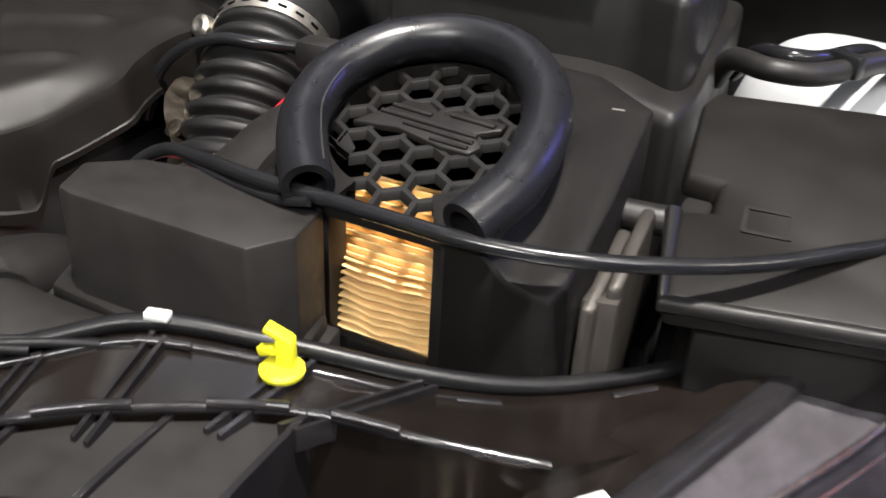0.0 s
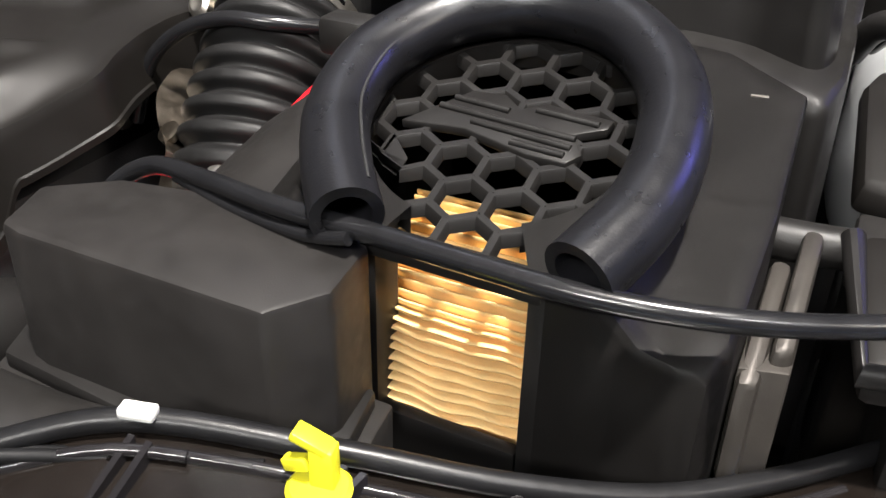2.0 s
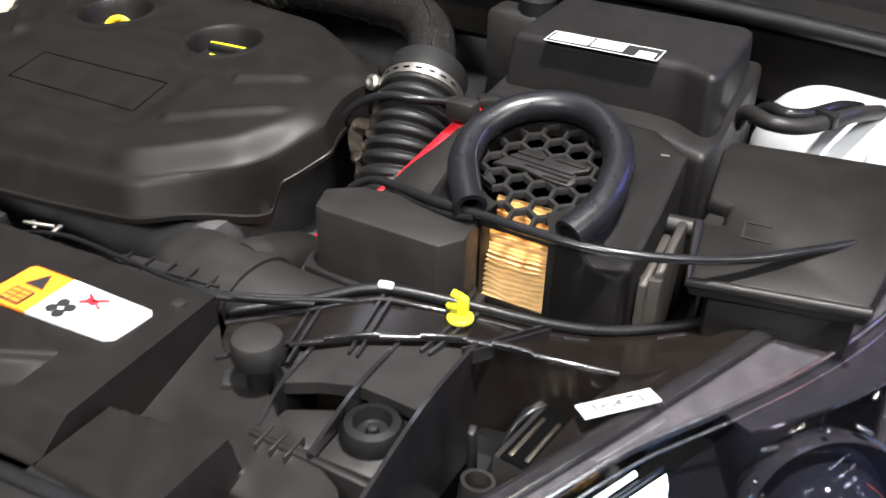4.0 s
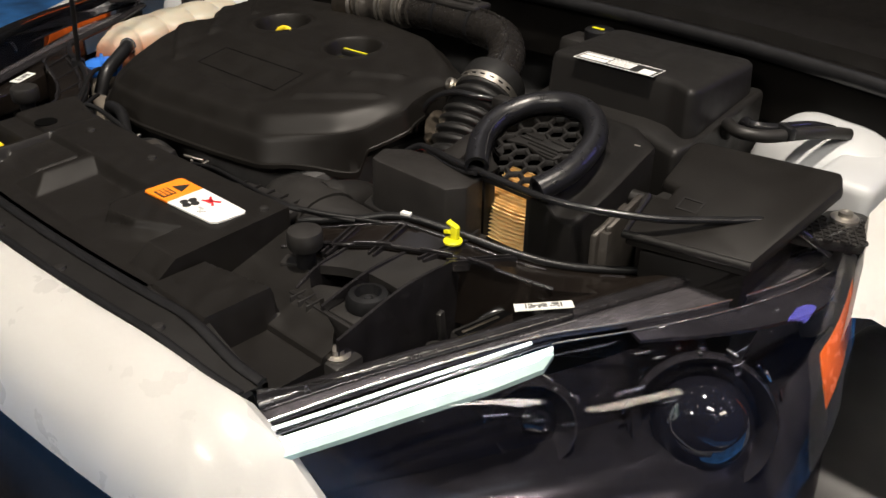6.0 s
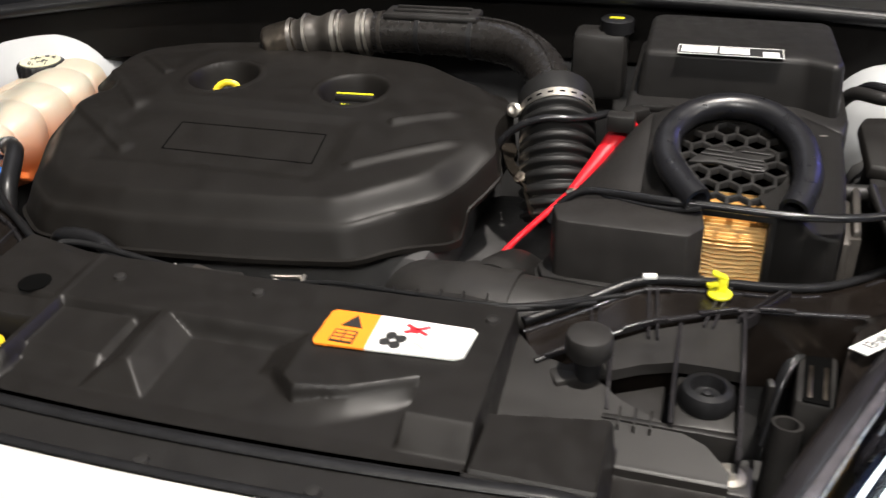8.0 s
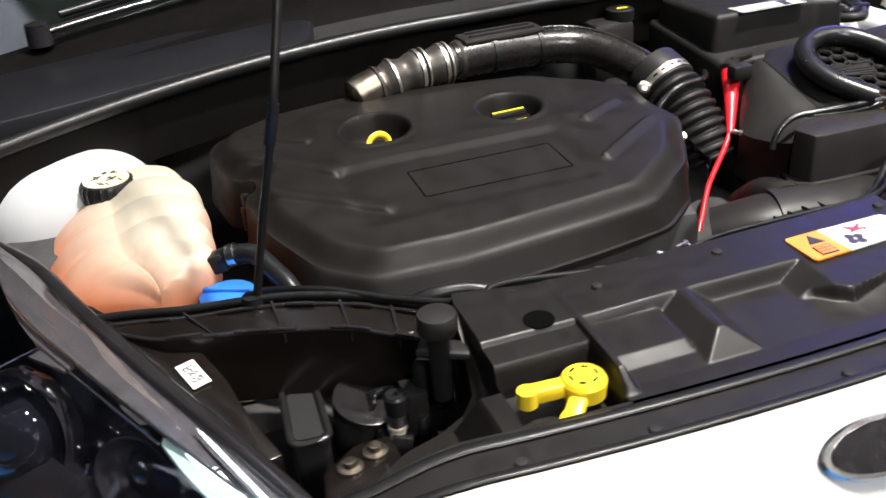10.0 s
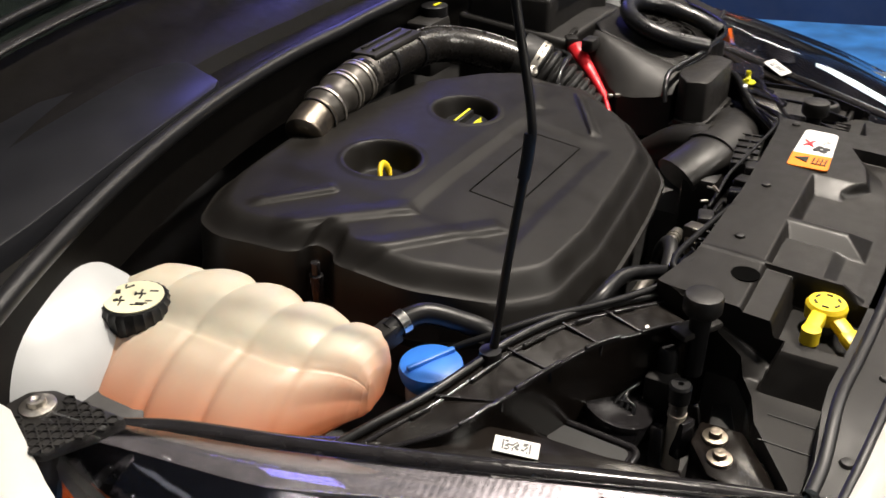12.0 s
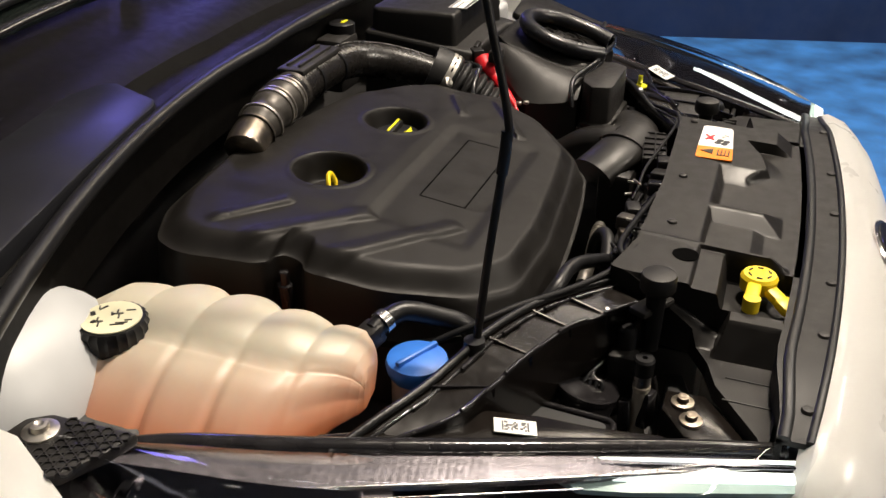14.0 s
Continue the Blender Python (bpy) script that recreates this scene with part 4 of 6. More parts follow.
part("rear_beam", prism([(-0.36, 0.215), (-0.262, 0.155), (-0.256, 0.167), (-0.35, 0.228)], 0.72, 0.786, 0.002), BLACK, tray)
for bx, by in ((-0.356, 0.082), (-0.381, 0.071)):
    part("bolt", lathe([(0.001, 0), (0.0112, 0), (0.0112, 0.003), (0.006, 0.004), (0.0056, 0.009), (0.003, 0.0095), (0.001, 0.009)], (bx, by, 0.748), 18), BRONZE, tray, "dull zinc flange bolt")
part("bolt", lathe([(0.001, 0), (0.0125, 0), (0.0125, 0.003), (0.007, 0.004), (0.0065, 0.009), (0.001, 0.009)], (0.418, 0.082, 0.764), 18), STEEL, mount, "zinc flange bolt")
part("bracket", block((0.418, 0.082, 0.735), (0.034, 0.034, 0.06), 0.003), GREYP, mount)
noz = thing("washer_pipe", (-0.36, 0.115, 0.66), "grey pipe stub with a black cap in the lamp pocket", "pipe")
part("pipe", lathe([(0.001, 0), (0.0100, 0), (0.0078, 0.085), (0.0092, 0.087), (0.0092, 0.091), (0.001, 0.092)], (-0.3240, 0.1255, 0.645), 20), NECK, noz, "grey-white tapered pipe")
part("sleeve", lathe([(0.001, 0), (0.0088, 0), (0.0088, 0.018), (0.001, 0.018)], (-0.3235, 0.1258, 0.735), 20), ALU, noz, "pale sleeve")
part("cap", lathe([(0.001, 0), (0.0105, 0), (0.0108, 0.017), (0.009, 0.0195), (0.003, 0.0195), (0.002, 0.016), (0.001, 0.016)], (-0.3230, 0.1260, 0.750), 24), RUBBER, noz, "black cap")
bits = thing("lamp_connectors", (-0.33, 0.2, 0.6), "black connectors and small hoses in the lamp pocket", "connectors")
part("round_housing", lathe([(0.001, 0), (0.032, 0), (0.034, 0.05), (0.03, 0.058), (0.001, 0.06)], (-0.345, 0.192, 0.672), 24, rot(12, 8, 0)), GLOSS, bits)
part("housing_rim", lathe([(0.030, 0.056), (0.035, 0.057), (0.035, 0.062), (0.031, 0.063)], (-0.345, 0.192, 0.672), 28, rot(12, 8, 0)), GLOSS, bits)
for k in range(5):
    part("connector", block((-0.285 - 0.013 * k, 0.118 + 0.02 * (k % 3), 0.700 + 0.008 * (k % 2)), (0.012, 0.016 + 0.003 * (k % 2), 0.04), 0.002, rot(8 * k - 15, 5, 23 * k)), GLOSS, bits)
for k in range(4):
    part("wire", sweep([(-0.275, 0.15 + 0.012 * k, 0.72), (-0.30 - 0.01 * k, 0.165 + 0.01 * k, 0.742 - 0.004 * k), (-0.335, 0.182 - 0.006 * k, 0.735), (-0.36, 0.190 - 0.006 * k, 0.70)], 0.0024, 7, 7), CABLE, bits)
part("clip", block((-0.375, 0.235, 0.775), (0.014, 0.006, 0.010), 0.002, rot(0, 15, 40)), STEEL, bits, "bright spring clip")
part("clip", block((-0.30, 0.190, 0.793), (0.016, 0.005, 0.007), 0.002, rot(0, 15, 35)), STEEL, bits, "bright spring clip")
part("plug", block((-0.30, 0.15, 0.73), (0.022, 0.03, 0.05), 0.003), BLACK, bits)
part("plug", lathe([(0.001, 0), (0.010, 0), (0.010, 0.03), (0.007, 0.035), (0.001, 0.035)], (-0.288, 0.15, 0.745), 18), RUBBER, bits)
part("wire", sweep([(-0.30, 0.20, 0.72), (-0.32, 0.22, 0.735), (-0.35, 0.215, 0.73), (-0.36, 0.19, 0.70)], 0.003, 8, 8), CABLE, bits)
part("support", block((-0.32, 0.18, 0.56), (0.13, 0.14, 0.22), 0.01), DEEP, bits)
part("glint_clip", block((-0.283, 0.178, 0.795), (0.022, 0.007, 0.006), 0.002, rot(0, 0, 30)), STEEL, bits, "bright spring clip")
dpock = thing("lamp_connectors", (0.46, 0.18, 0.6), "dark connectors in the pocket beside the headlamp", "connectors")
part("plug", block((0.486, 0.222, 0.735), (0.032, 0.088, 0.060), 0.004, rot(-4, 0, -5)), GREYP, dpock)
# the plug is solid; this black block paints its shaded hollow
part("plug_well", block((0.486, 0.218, 0.7645), (0.022, 0.074, 0.003), 0.001, rot(-4, 0, -5)), SHADE_BLACK, dpock, "near-black block for the shade in the plug's hollow")
for k in (-1, 1):
    part("contact_bar", block((0.486 + 0.006 * k, 0.212, 0.7655), (0.004, 0.050, 0.003), 0.001, rot(-4, 0, -5)), BRONZE, dpock, "dull brass contact bar")
part("hose_stub", sweep([(0.458, 0.150, 0.62), (0.461, 0.162, 0.70), (0.463, 0.170, 0.752)], 0.0125, 16, 6, wall=0.003), GREYP, dpock, "short hose stub")
part("clip", block((0.447, 0.192, 0.752), (0.006, 0.010, 0.050), 0.002, rot(8, 0, 10)), GREYP, dpock, "grey clip")
for k in range(3):
    part("wire", sweep([(0.450, 0.20 + 0.01 * k, 0.70), (0.462, 0.228 + 0.008 * k, 0.752), (0.478, 0.255 + 0.004 * k, 0.762), (0.49, 0.275, 0.74)], 0.0026, 12, 6), CABLE, dpock)
part("support", block((0.455, 0.15, 0.56), (0.04, 0.14, 0.22), 0.01), DEEP, dpock)

# ---- engine and its cover ----
block_thing = thing("engine_block", (-0.12, 0.47, 0.44), "dirty dark engine block under the plastic cover", "engine")
part("head", block((-0.12, 0.47, 0.61), (0.48, 0.34, 0.34), 0.02), DEEP, block_thing)
part("gearbox", block((0.28, 0.42, 0.59), (0.36, 0.36, 0.26), 0.03), DEEP, block_thing)
part("accessory", block((-0.42, 0.45, 0.56), (0.14, 0.40, 0.22), 0.03), DEEP, block_thing)

COVER_OUT = [(-0.405, 0.640), (-0.345, 0.668), (-0.205, 0.676), (0.030, 0.632), (0.128, 0.572), (0.157, 0.528), (0.147, 0.506), (0.146, 0.478), (0.152, 0.450), (0.160, 0.428), (0.153, 0.412), (0.122, 0.350), (0.040, 0.286), (-0.04, 0.276), (-0.20, 0.262),
             (-0.298, 0.268), (-0.345, 0.305), (-0.385, 0.39), (-0.396, 0.468), (-0.378, 0.480), (-0.376, 0.506), (-0.404, 0.514), (-0.420, 0.602)]
COVER_C = Vector((-0.125, 0.455))


def cover_drop(p):
    """How far the top falls to its rim; less beside the bellows."""
    return 0.018 * (1 - 0.6 * sm(0.05, 0.12, p.x) * sm(0.37, 0.44, p.y) * (1 - sm(0.54, 0.60, p.y)))


def cover_plane(x, y):
    """The crowned top, before it falls away to the rim."""
    return float(np.interp(y, [0.24, 0.27, 0.36, 0.45, 0.50, 0.56, 0.70], [0.823, 0.830, 0.8455, 0.8610, 0.8660, 0.8700, 0.8750])) - 0.008 * sm(-0.20, -0.40, x) - 0.004 * sm(0.05, 0.16, x)


RIDGES = [((0.1150, 0.4270), (0.0110, 0.3590), 0.0045), ((0.0990, 0.4865), (0.0300, 0.4480), 0.0045), ((-0.3900, 0.5400), (-0.2850, 0.4360), 0.0075), ((-0.3880, 0.4480), (-0.2490, 0.3480), 0.0075), ((-0.3700, 0.5900), (-0.3000, 0.5300), 0.006)]
BOWLS = [(-0.2160, 0.5270, 0.0450, 0.032), (-0.0385, 0.5170, 0.0430, 0.028)]


def cover_height(x, y):
    z = cover_plane(x, y)
    inside = sm(-0.300, -0.278, x) * (1 - sm(-0.020, 0.006, x)) * sm(0.322, 0.340, y) * (1 - sm(0.434, 0.452, y))
    z -= 0.0028 * inside
    z += 0.0022 * sm(0.445, 0.470, y) * sm(-0.31, -0.28, x) * (1 - sm(0.03, 0.07, x)) * (1 - sm(0.60, 0.64, y))
    for bx, by, r, dep in BOWLS:
        d = math.hypot(x - bx, y - by)
        z -= dep * (1 - sm(r - 0.012, r, d)) - 0.0012 * (1 - sm(0.0, 0.006, abs(d - r - 0.003)))
    for (ax, ay), (bx, by), w in RIDGES:
        d = Vector((bx - ax, by - ay))
        t = ((x - ax) * d.x + (y - ay) * d.y) / d.length_squared
        u = ((x - ax) * -d.y + (y - ay) * d.x) / d.length
        if -0.1 < t < 1.1 and abs(u) < 4 * w:
            ends = sm(-0.1, 0.12, t) * (1 - sm(0.93, 1.03, t))
            z += 0.0042 * ends * (sm(-1.0 * w, -0.2 * w, u) * (1 - sm(0.2 * w, 3.2 * w, u)))
    return z


def make_cover():
    cover = thing("engine_cover", (-0.12, 0.46, 0.77), "large matt black plastic engine cover with two round wells", "engine cover")
    ring = dense(round_poly(COVER_OUT, 0.017, 5), 0.0030)
    n, m = len(ring), 130
    bm = bmesh.new()
    rows = []
    # rim: outward step, height under the crease; the skirt is cut short beside the bellows
    prof = [(0.021, -0.036), (0.021, -0.031), (0.017, -0.030), (0.0115, -0.020), (0.0055, -0.0075), (0.0030, -0.0030), (0.0, 0.0)]
    for out, dz in prof:
        row = []
        for p in ring:
            front = 1 - sm(0.30, 0.37, p.y)
            cut = sm(0.08, 0.10, p.x) * sm(0.365, 0.380, p.y) * (1 - sm(0.47, 0.485, p.y))
            c = p + (p - COVER_C).normalized() * out * (0.35 + 0.65 * front)
            deep = 1.0 + 0.75 * (1 - front) - 0.9 * cut
            row.append(bm.verts.new((*c, cover_plane(*p) - cover_drop(p) + dz * deep)))
        rows.append(row)
    for j in range(1, m):
        k = 1.0 - j / m
        fall = sm(0.885, 1.0, k) ** 1.25
        rows.append([bm.verts.new((*(c := COVER_C + (p - COVER_C) * k), cover_height(*c) - fall * cover_drop(p))) for p in ring])
    for a, b in zip(rows, rows[1:]):
        for i in range(n):
            bm.faces.new((a[i], a[(i + 1) % n], b[(i + 1) % n], b[i]))
    bm.faces.new(rows[-1])
    part("shell", bm, COVER, cover)
    rect = [(-0.212, 0.4140), (-0.2080, 0.3600), (-0.0260, 0.3600), (-0.0320, 0.4160)]
    for (ax, ay), (bx, by) in zip(rect, rect[1:] + rect[:1]):
        a, b = Vector((ax, ay)), Vector((bx, by))
        side = Vector((-(b - a).y, (b - a).x)).normalized() * 0.0009
        pts = [a + (b - a) * (k / 12) for k in range(13)]
        # the groove's shade is a black strip laid on the shell
        part("plate_groove", strip([(*(p + side), cover_height(*p) + 0.0003) for p in pts], [(*(p - side), cover_height(*p) + 0.0003) for p in pts], 0.002), SHADE_BLACK, cover, "thin near-black strip for the shade in a groove")
    part("notch_bolt", lathe([(0.001, 0), (0.008, 0), (0.008, 0.03), (0.005, 0.031), (0.005, 0.045), (0.001, 0.046)], (-0.392, 0.494, 0.785), 16), GLOSS, cover, "dark bolt in the side notch")


make_cover()
dipstick = thing("dipstick", (-0.207, 0.535, 0.80), "yellow dipstick loop in a round well", "dipstick")
loop = [(-0.2145 + 0.0155 * math.cos(a), 0.526 + 0.0050 * math.cos(a) + 0.004 * math.sin(a), 0.8435 + 0.0155 * math.sin(a)) for a in [math.pi * (-0.15 + 1.3 * k / 12) for k in range(13)]]
part("loop", sweep(loop, 0.0030, 8, 2, flat=1.5), YELLOW, dipstick)
part("stem", sweep([(-0.2145, 0.527, 0.79), (-0.2145, 0.527, 0.832)], 0.006, 12, 2), RUBBER, dipstick, "black stem")
oil = thing("oil_filler_cap", (-0.029, 0.532, 0.81), "black oil filler cap with yellow print in a well", "oil cap")
OX, OY = -0.0385, 0.5170
part("cap", lathe([(0.001, 0), (0.031, 0), (0.031, 0.010), (0.028, 0.013), (0.001, 0.0135)], (OX, OY, 0.8400), 36, knurl=1), RUBBER, oil)
part("grip", block((OX, OY + 0.004, 0.8560), (0.05, 0.011, 0.010), 0.003, rot(0, 0, 4)), BLACK, oil)
part("grip_mark", block((OX, OY + 0.0045, 0.8614), (0.046, 0.0030, 0.0012), 0, rot(0, 0, 4)), LIME, oil, "yellow line")
part("sign", join(block((OX + 0.002, OY - 0.0145, 0.8539), (0.020, 0.0030, 0.0012), 0), block((OX + 0.002, OY - 0.0185, 0.8539), (0.012, 0.0035, 0.0012), 0), block((OX + 0.014, OY - 0.0150, 0.8539), (0.008, 0.0020, 0.0012), 0, rot(0, 0, 30)), block((OX - 0.010, OY - 0.0140, 0.8539), (0.006, 0.0020, 0.0012), 0, rot(0, 0, -35))), LIME, oil, "yellow oil can sign")

# ---- intake pipe behind and beside the cover ----
pipe = thing("intake_pipe", (0.05, 0.68, 0.80), "black plastic turbo pipe with metal hose clamps", "intake pipe")
PIPE = [(-0.062, 0.664, 0.894), (0.0, 0.668, 0.895), (0.07, 0.668, 0.893), (0.125, 0.658, 0.889), (0.163, 0.628, 0.880), (0.186, 0.590, 0.868), (0.199, 0.556, 0.856)]
part("cast_end", sweep([(-0.216, 0.645, 0.869), (-0.211, 0.646, 0.871), (-0.197, 0.649, 0.876), (-0.17, 0.653, 0.883)], lambda t: 0.0260 * math.sqrt(min(1.0, 0.08 + 2.4 * t)), 20, 8), BRONZE, pipe, "cast metal elbow")
part("coupling", sweep([(-0.178, 0.652, 0.881), (-0.12, 0.659, 0.890), (-0.05, 0.665, 0.894)], lambda t: 0.0265 + 0.0022 * math.cos(t * 2 * math.pi * 4), 24, 16), DULLBAR, pipe, "ribbed dull metal coupling")
for a, b in (((-0.118, 0.6593, 0.8902), (-0.1125, 0.6599, 0.8906)), ((-0.082, 0.6625, 0.8922), (-0.0765, 0.6630, 0.8926)), ((-0.108, 0.6603, 0.8909), (-0.105, 0.6606, 0.8911)), ((-0.073, 0.6633, 0.893), (-0.070, 0.6636, 0.8932)), ((-0.156, 0.655, 0.8848), (-0.152, 0.6555, 0.8854))):
    part("clamp", sweep([a, b], 0.0305, 24, 2), STEEL, pipe, "bright hose clamp")
part("pipe_run", sweep(PIPE, 0.0265, 24, 10), PIPEBLACK, pipe)
part("seam", sweep([(x, y, z + 0.027) for x, y, z in PIPE[1:]], 0.0025, 6, 8), PIPEBLACK, pipe)
part("top_plate", block((0.015, 0.672, 0.919), (0.125, 0.042, 0.010), 0.004, rot(0, 0, 2)), GREYP, pipe, "ribbed flat plate")
for k in range(2):
    part("plate_rib", block((0.015, 0.663 + 0.018 * k, 0.9255), (0.10, 0.004, 0.004), 0.001, rot(0, 0, 2)), GREYP, pipe)
for i in (1, 2):
    part("band", sweep([Vector(PIPE[i]) - Vector((0.003, 0, 0)), Vector(PIPE[i]) + Vector((0.003, 0, 0))], 0.0285, 24, 2), RUBBER, pipe)
bellow = thing("intake_bellows", (0.21, 0.46, 0.78), "ribbed black rubber intake bellows with steel clamp", "bellows")
BEL = [(0.198, 0.562, 0.860), (0.204, 0.540, 0.850), (0.212, 0.505, 0.826), (0.219, 0.475, 0.795), (0.226, 0.452, 0.760)]
part("hose", sweep(BEL, lambda t: 0.0440 - (0.0062 if t > 0.26 else 0.001) * (0.5 - 0.5 * math.cos(max(0.0, t - 0.24) * 2 * math.pi * 14.0)) ** 2, 36, 60), BELLOWS, bellow)
part("hose_clamp", sweep([(0.2036, 0.5420, 0.8509), (0.2060, 0.5320, 0.8453)], 0.0448, 40, 2), STEEL, bellow, "zinc worm clamp")
for k in range(7):
    ang = radians(-62 + 17 * k)
    axis = Vector((0.0024, -0.0100, -0.0056)).normalized()
    u = axis.cross(Vector((1, 0, 0))).normalized()
    w = u.cross(axis).normalized()
    out = u * math.cos(ang) * -1 + w * math.sin(ang)
    if out.z < 0:
        out = -out
    at = Vector((0.2048, 0.5370, 0.8481)) + out * 0.0446
    turn = Matrix((axis.cross(out), axis, out)).transposed()
    # slot shade painted as small black blocks on the band
    part("clamp_slot", block(at, (0.0065, 0.0022, 0.0012), 0, turn), SHADE_BLACK, bellow, "near-black block for the shade in a clamp slot")
part("clamp_box", block((0.205, 0.519, 0.880), (0.030, 0.011, 0.006), 0.002, rot(30, 5, 5)), STEEL, bellow)
part("clamp_screw", lathe([(0.001, 0), (0.0085, 0), (0.0085, 0.008), (0.005, 0.010), (0.001, 0.009)], (0.160, 0.520, 0.858), 16, rot(60, -20, 0)), STEEL, bellow, "bright clamp screw")
bra = smooth_path([(0.148, 0.497, 0.826), (0.158, 0.470, 0.822), (0.168, 0.456, 0.812), (0.186, 0.440, 0.806), (0.190, 0.432, 0.798), (0.200, 0.412, 0.788)], 5)
brb = [p + Vector((0.012 + 0.003 * math.sin(k * 0.9), 0.012, -0.004 - 0.02 * k / len(bra))) for k, p in enumerate(bra)]
part("bracket", strip(bra, brb, 0.003), BRONZE, bellow, "tarnished bracket")
part("bracket_bolt", lathe([(0.001, 0), (0.007, 0), (0.007, 0.004), (0.003, 0.005), (0.001, 0.0045)], (0.181, 0.452, 0.806), 16, rot(35, -15, 0)), BRONZE, bellow)
part("pipe_stub", sweep([(0.112, 0.482, 0.79), (0.126, 0.478, 0.812), (0.142, 0.472, 0.815)], 0.008, 14, 5), DULLBAR, bellow, "dull metal stub")
part("breather_hose", sweep([(0.138, 0.470, 0.800), (0.152, 0.473, 0.836), (0.172, 0.478, 0.856), (0.200, 0.482, 0.867), (0.228, 0.488, 0.867), (0.25, 0.507, 0.863), (0.264, 0.53, 0.860)], 0.0044, 14, 8), CABLE, bellow, "thin black breather hose")

# ---- air filter housing ----
DC, DR = Vector((0.3995, 0.4005)), 0.0535
WX0, WX1 = 0.3785, 0.4370


def ab_top(x, y):
    """Sloping lid, with a raised boss round the grille that runs out to the front."""
    away = abs(x - DC.x) if y < DC.y else math.hypot(x - DC.x, y - DC.y)
    return 0.845 + 0.31 * (y - 0.343) + 0.0135 * (1 - sm(0.058, 0.078, away))


air = thing("air_filter_housing", (0.40, 0.40, 0.70), "dusty black air filter housing with honeycomb opening", "air filter box")
OUT = [(0.318, 0.340), (0.345, 0.335), (0.3785, 0.3320), (0.437, 0.3300), (0.468, 0.3285), (0.490, 0.3250), (0.498, 0.3260), (0.503, 0.340), (0.5045, 0.40), (0.5020, 0.4690), (0.4660, 0.4900), (0.440, 0.492), (0.335, 0.492), (0.316, 0.475)]
A0, A1 = math.radians(-61.8), math.radians(253.0)


def ray_out(cx, cy, dx, dy):
    best = None
    for (x1, y1), (x2, y2) in zip(OUT, OUT[1:] + OUT[:1]):
        ex, ey = x2 - x1, y2 - y1
        den = dx * ey - dy * ex
        if abs(den) < 1e-9:
            continue
        t = ((x1 - cx) * ey - (y1 - cy) * ex) / den
        u = ((x1 - cx) * dy - (y1 - cy) * dx) / den
        if t > 0 and -1e-6 <= u <= 1 + 1e-6 and (best is None or t < best):
            best = t
    return cx + dx * best, cy + dy * best


def lid_mesh():
    """Plate with a round opening that runs out to the front edge between the window posts, and its side walls."""
    bm = bmesh.new()
    corners = [a if a > A0 else a + 2 * math.pi for a in (math.atan2(y - DC.y, x - DC.x) for x, y in OUT)]
    angs = sorted([A0 + (A1 - A0) * k / 119 for k in range(120)] + [a for a in corners if A0 < a < A1])
    rows = []
    for a in angs:
        dx, dy = math.cos(a), math.sin(a)
        ox, oy = ray_out(DC.x, DC.y, dx, dy)
        far = math.hypot(ox - DC.x, oy - DC.y)
        r0 = min(DR, far - 0.004)
        pts = [(DC.x + r0 * dx, DC.y + r0 * dy)]
        row = [(*pts[0], ab_top(*pts[0]) - 0.012)]
        for k in range(9):
            r = r0 + (far - 0.003 - r0) * k / 8
            p = (DC.x + r * dx, DC.y + r * dy)
            row.append((*p, ab_top(*p)))
        z = ab_top(ox, oy)
        row += [(ox - 0.001 * dx, oy - 0.001 * dy, z - 0.0012), (ox, oy, z - 0.004), (ox, oy, 0.70)]
        rows.append([bm.verts.new(p) for p in row])
    for r, q in zip(rows, rows[1:]):
        for k in range(len(r) - 1):
            bm.faces.new((r[k], r[k + 1], q[k + 1], q[k]))
    return bm


lidbm = lid_mesh()
bmesh.ops.solidify(lidbm, geom=lidbm.faces[:], thickness=0.0015)
part("lid", lidbm, DUSTY, air)
# front posts beside the window, the bar under it and the lip over it
part("front_post", prism([(0.364, 0.333), (WX0, 0.3318), (WX0, 0.350), (0.364, 0.350)], 0.70, lambda x, y: ab_top(x, y) - 0.003, 0.001), BLACK, air)
part("front_post", prism([(WX1, 0.3298), (0.444, 0.3296), (0.444, 0.348), (WX1, 0.348)], 0.70, lambda x, y: ab_top(x, y) - 0.003, 0.001), BLACK, air)
part("sill", prism([(WX0, 0.3312), (WX1, 0.3295), (WX1, 0.3365), (WX0, 0.338)], 0.70, lambda x, y: 0.7775 + 0.0015 * math.cos((x - WX0) / (WX1 - WX0) * 2 * math.pi), 0.002), BLACK, air)
part("lid_lip", prism([(0.368, 0.3315), (0.442, 0.3292), (0.440, 0.3375), (0.370, 0.3390)], lambda x, y: ab_top(x, y) - 0.008, lambda x, y: ab_top(x, y) - 0.0005, 0.0012), BLACK, air)
# floor blackened so the space under the grille looks shaded
part("floor_tray", block((0.40, 0.42, 0.76), (0.19, 0.13, 0.01), 0.002), SHADE_BLACK, air)
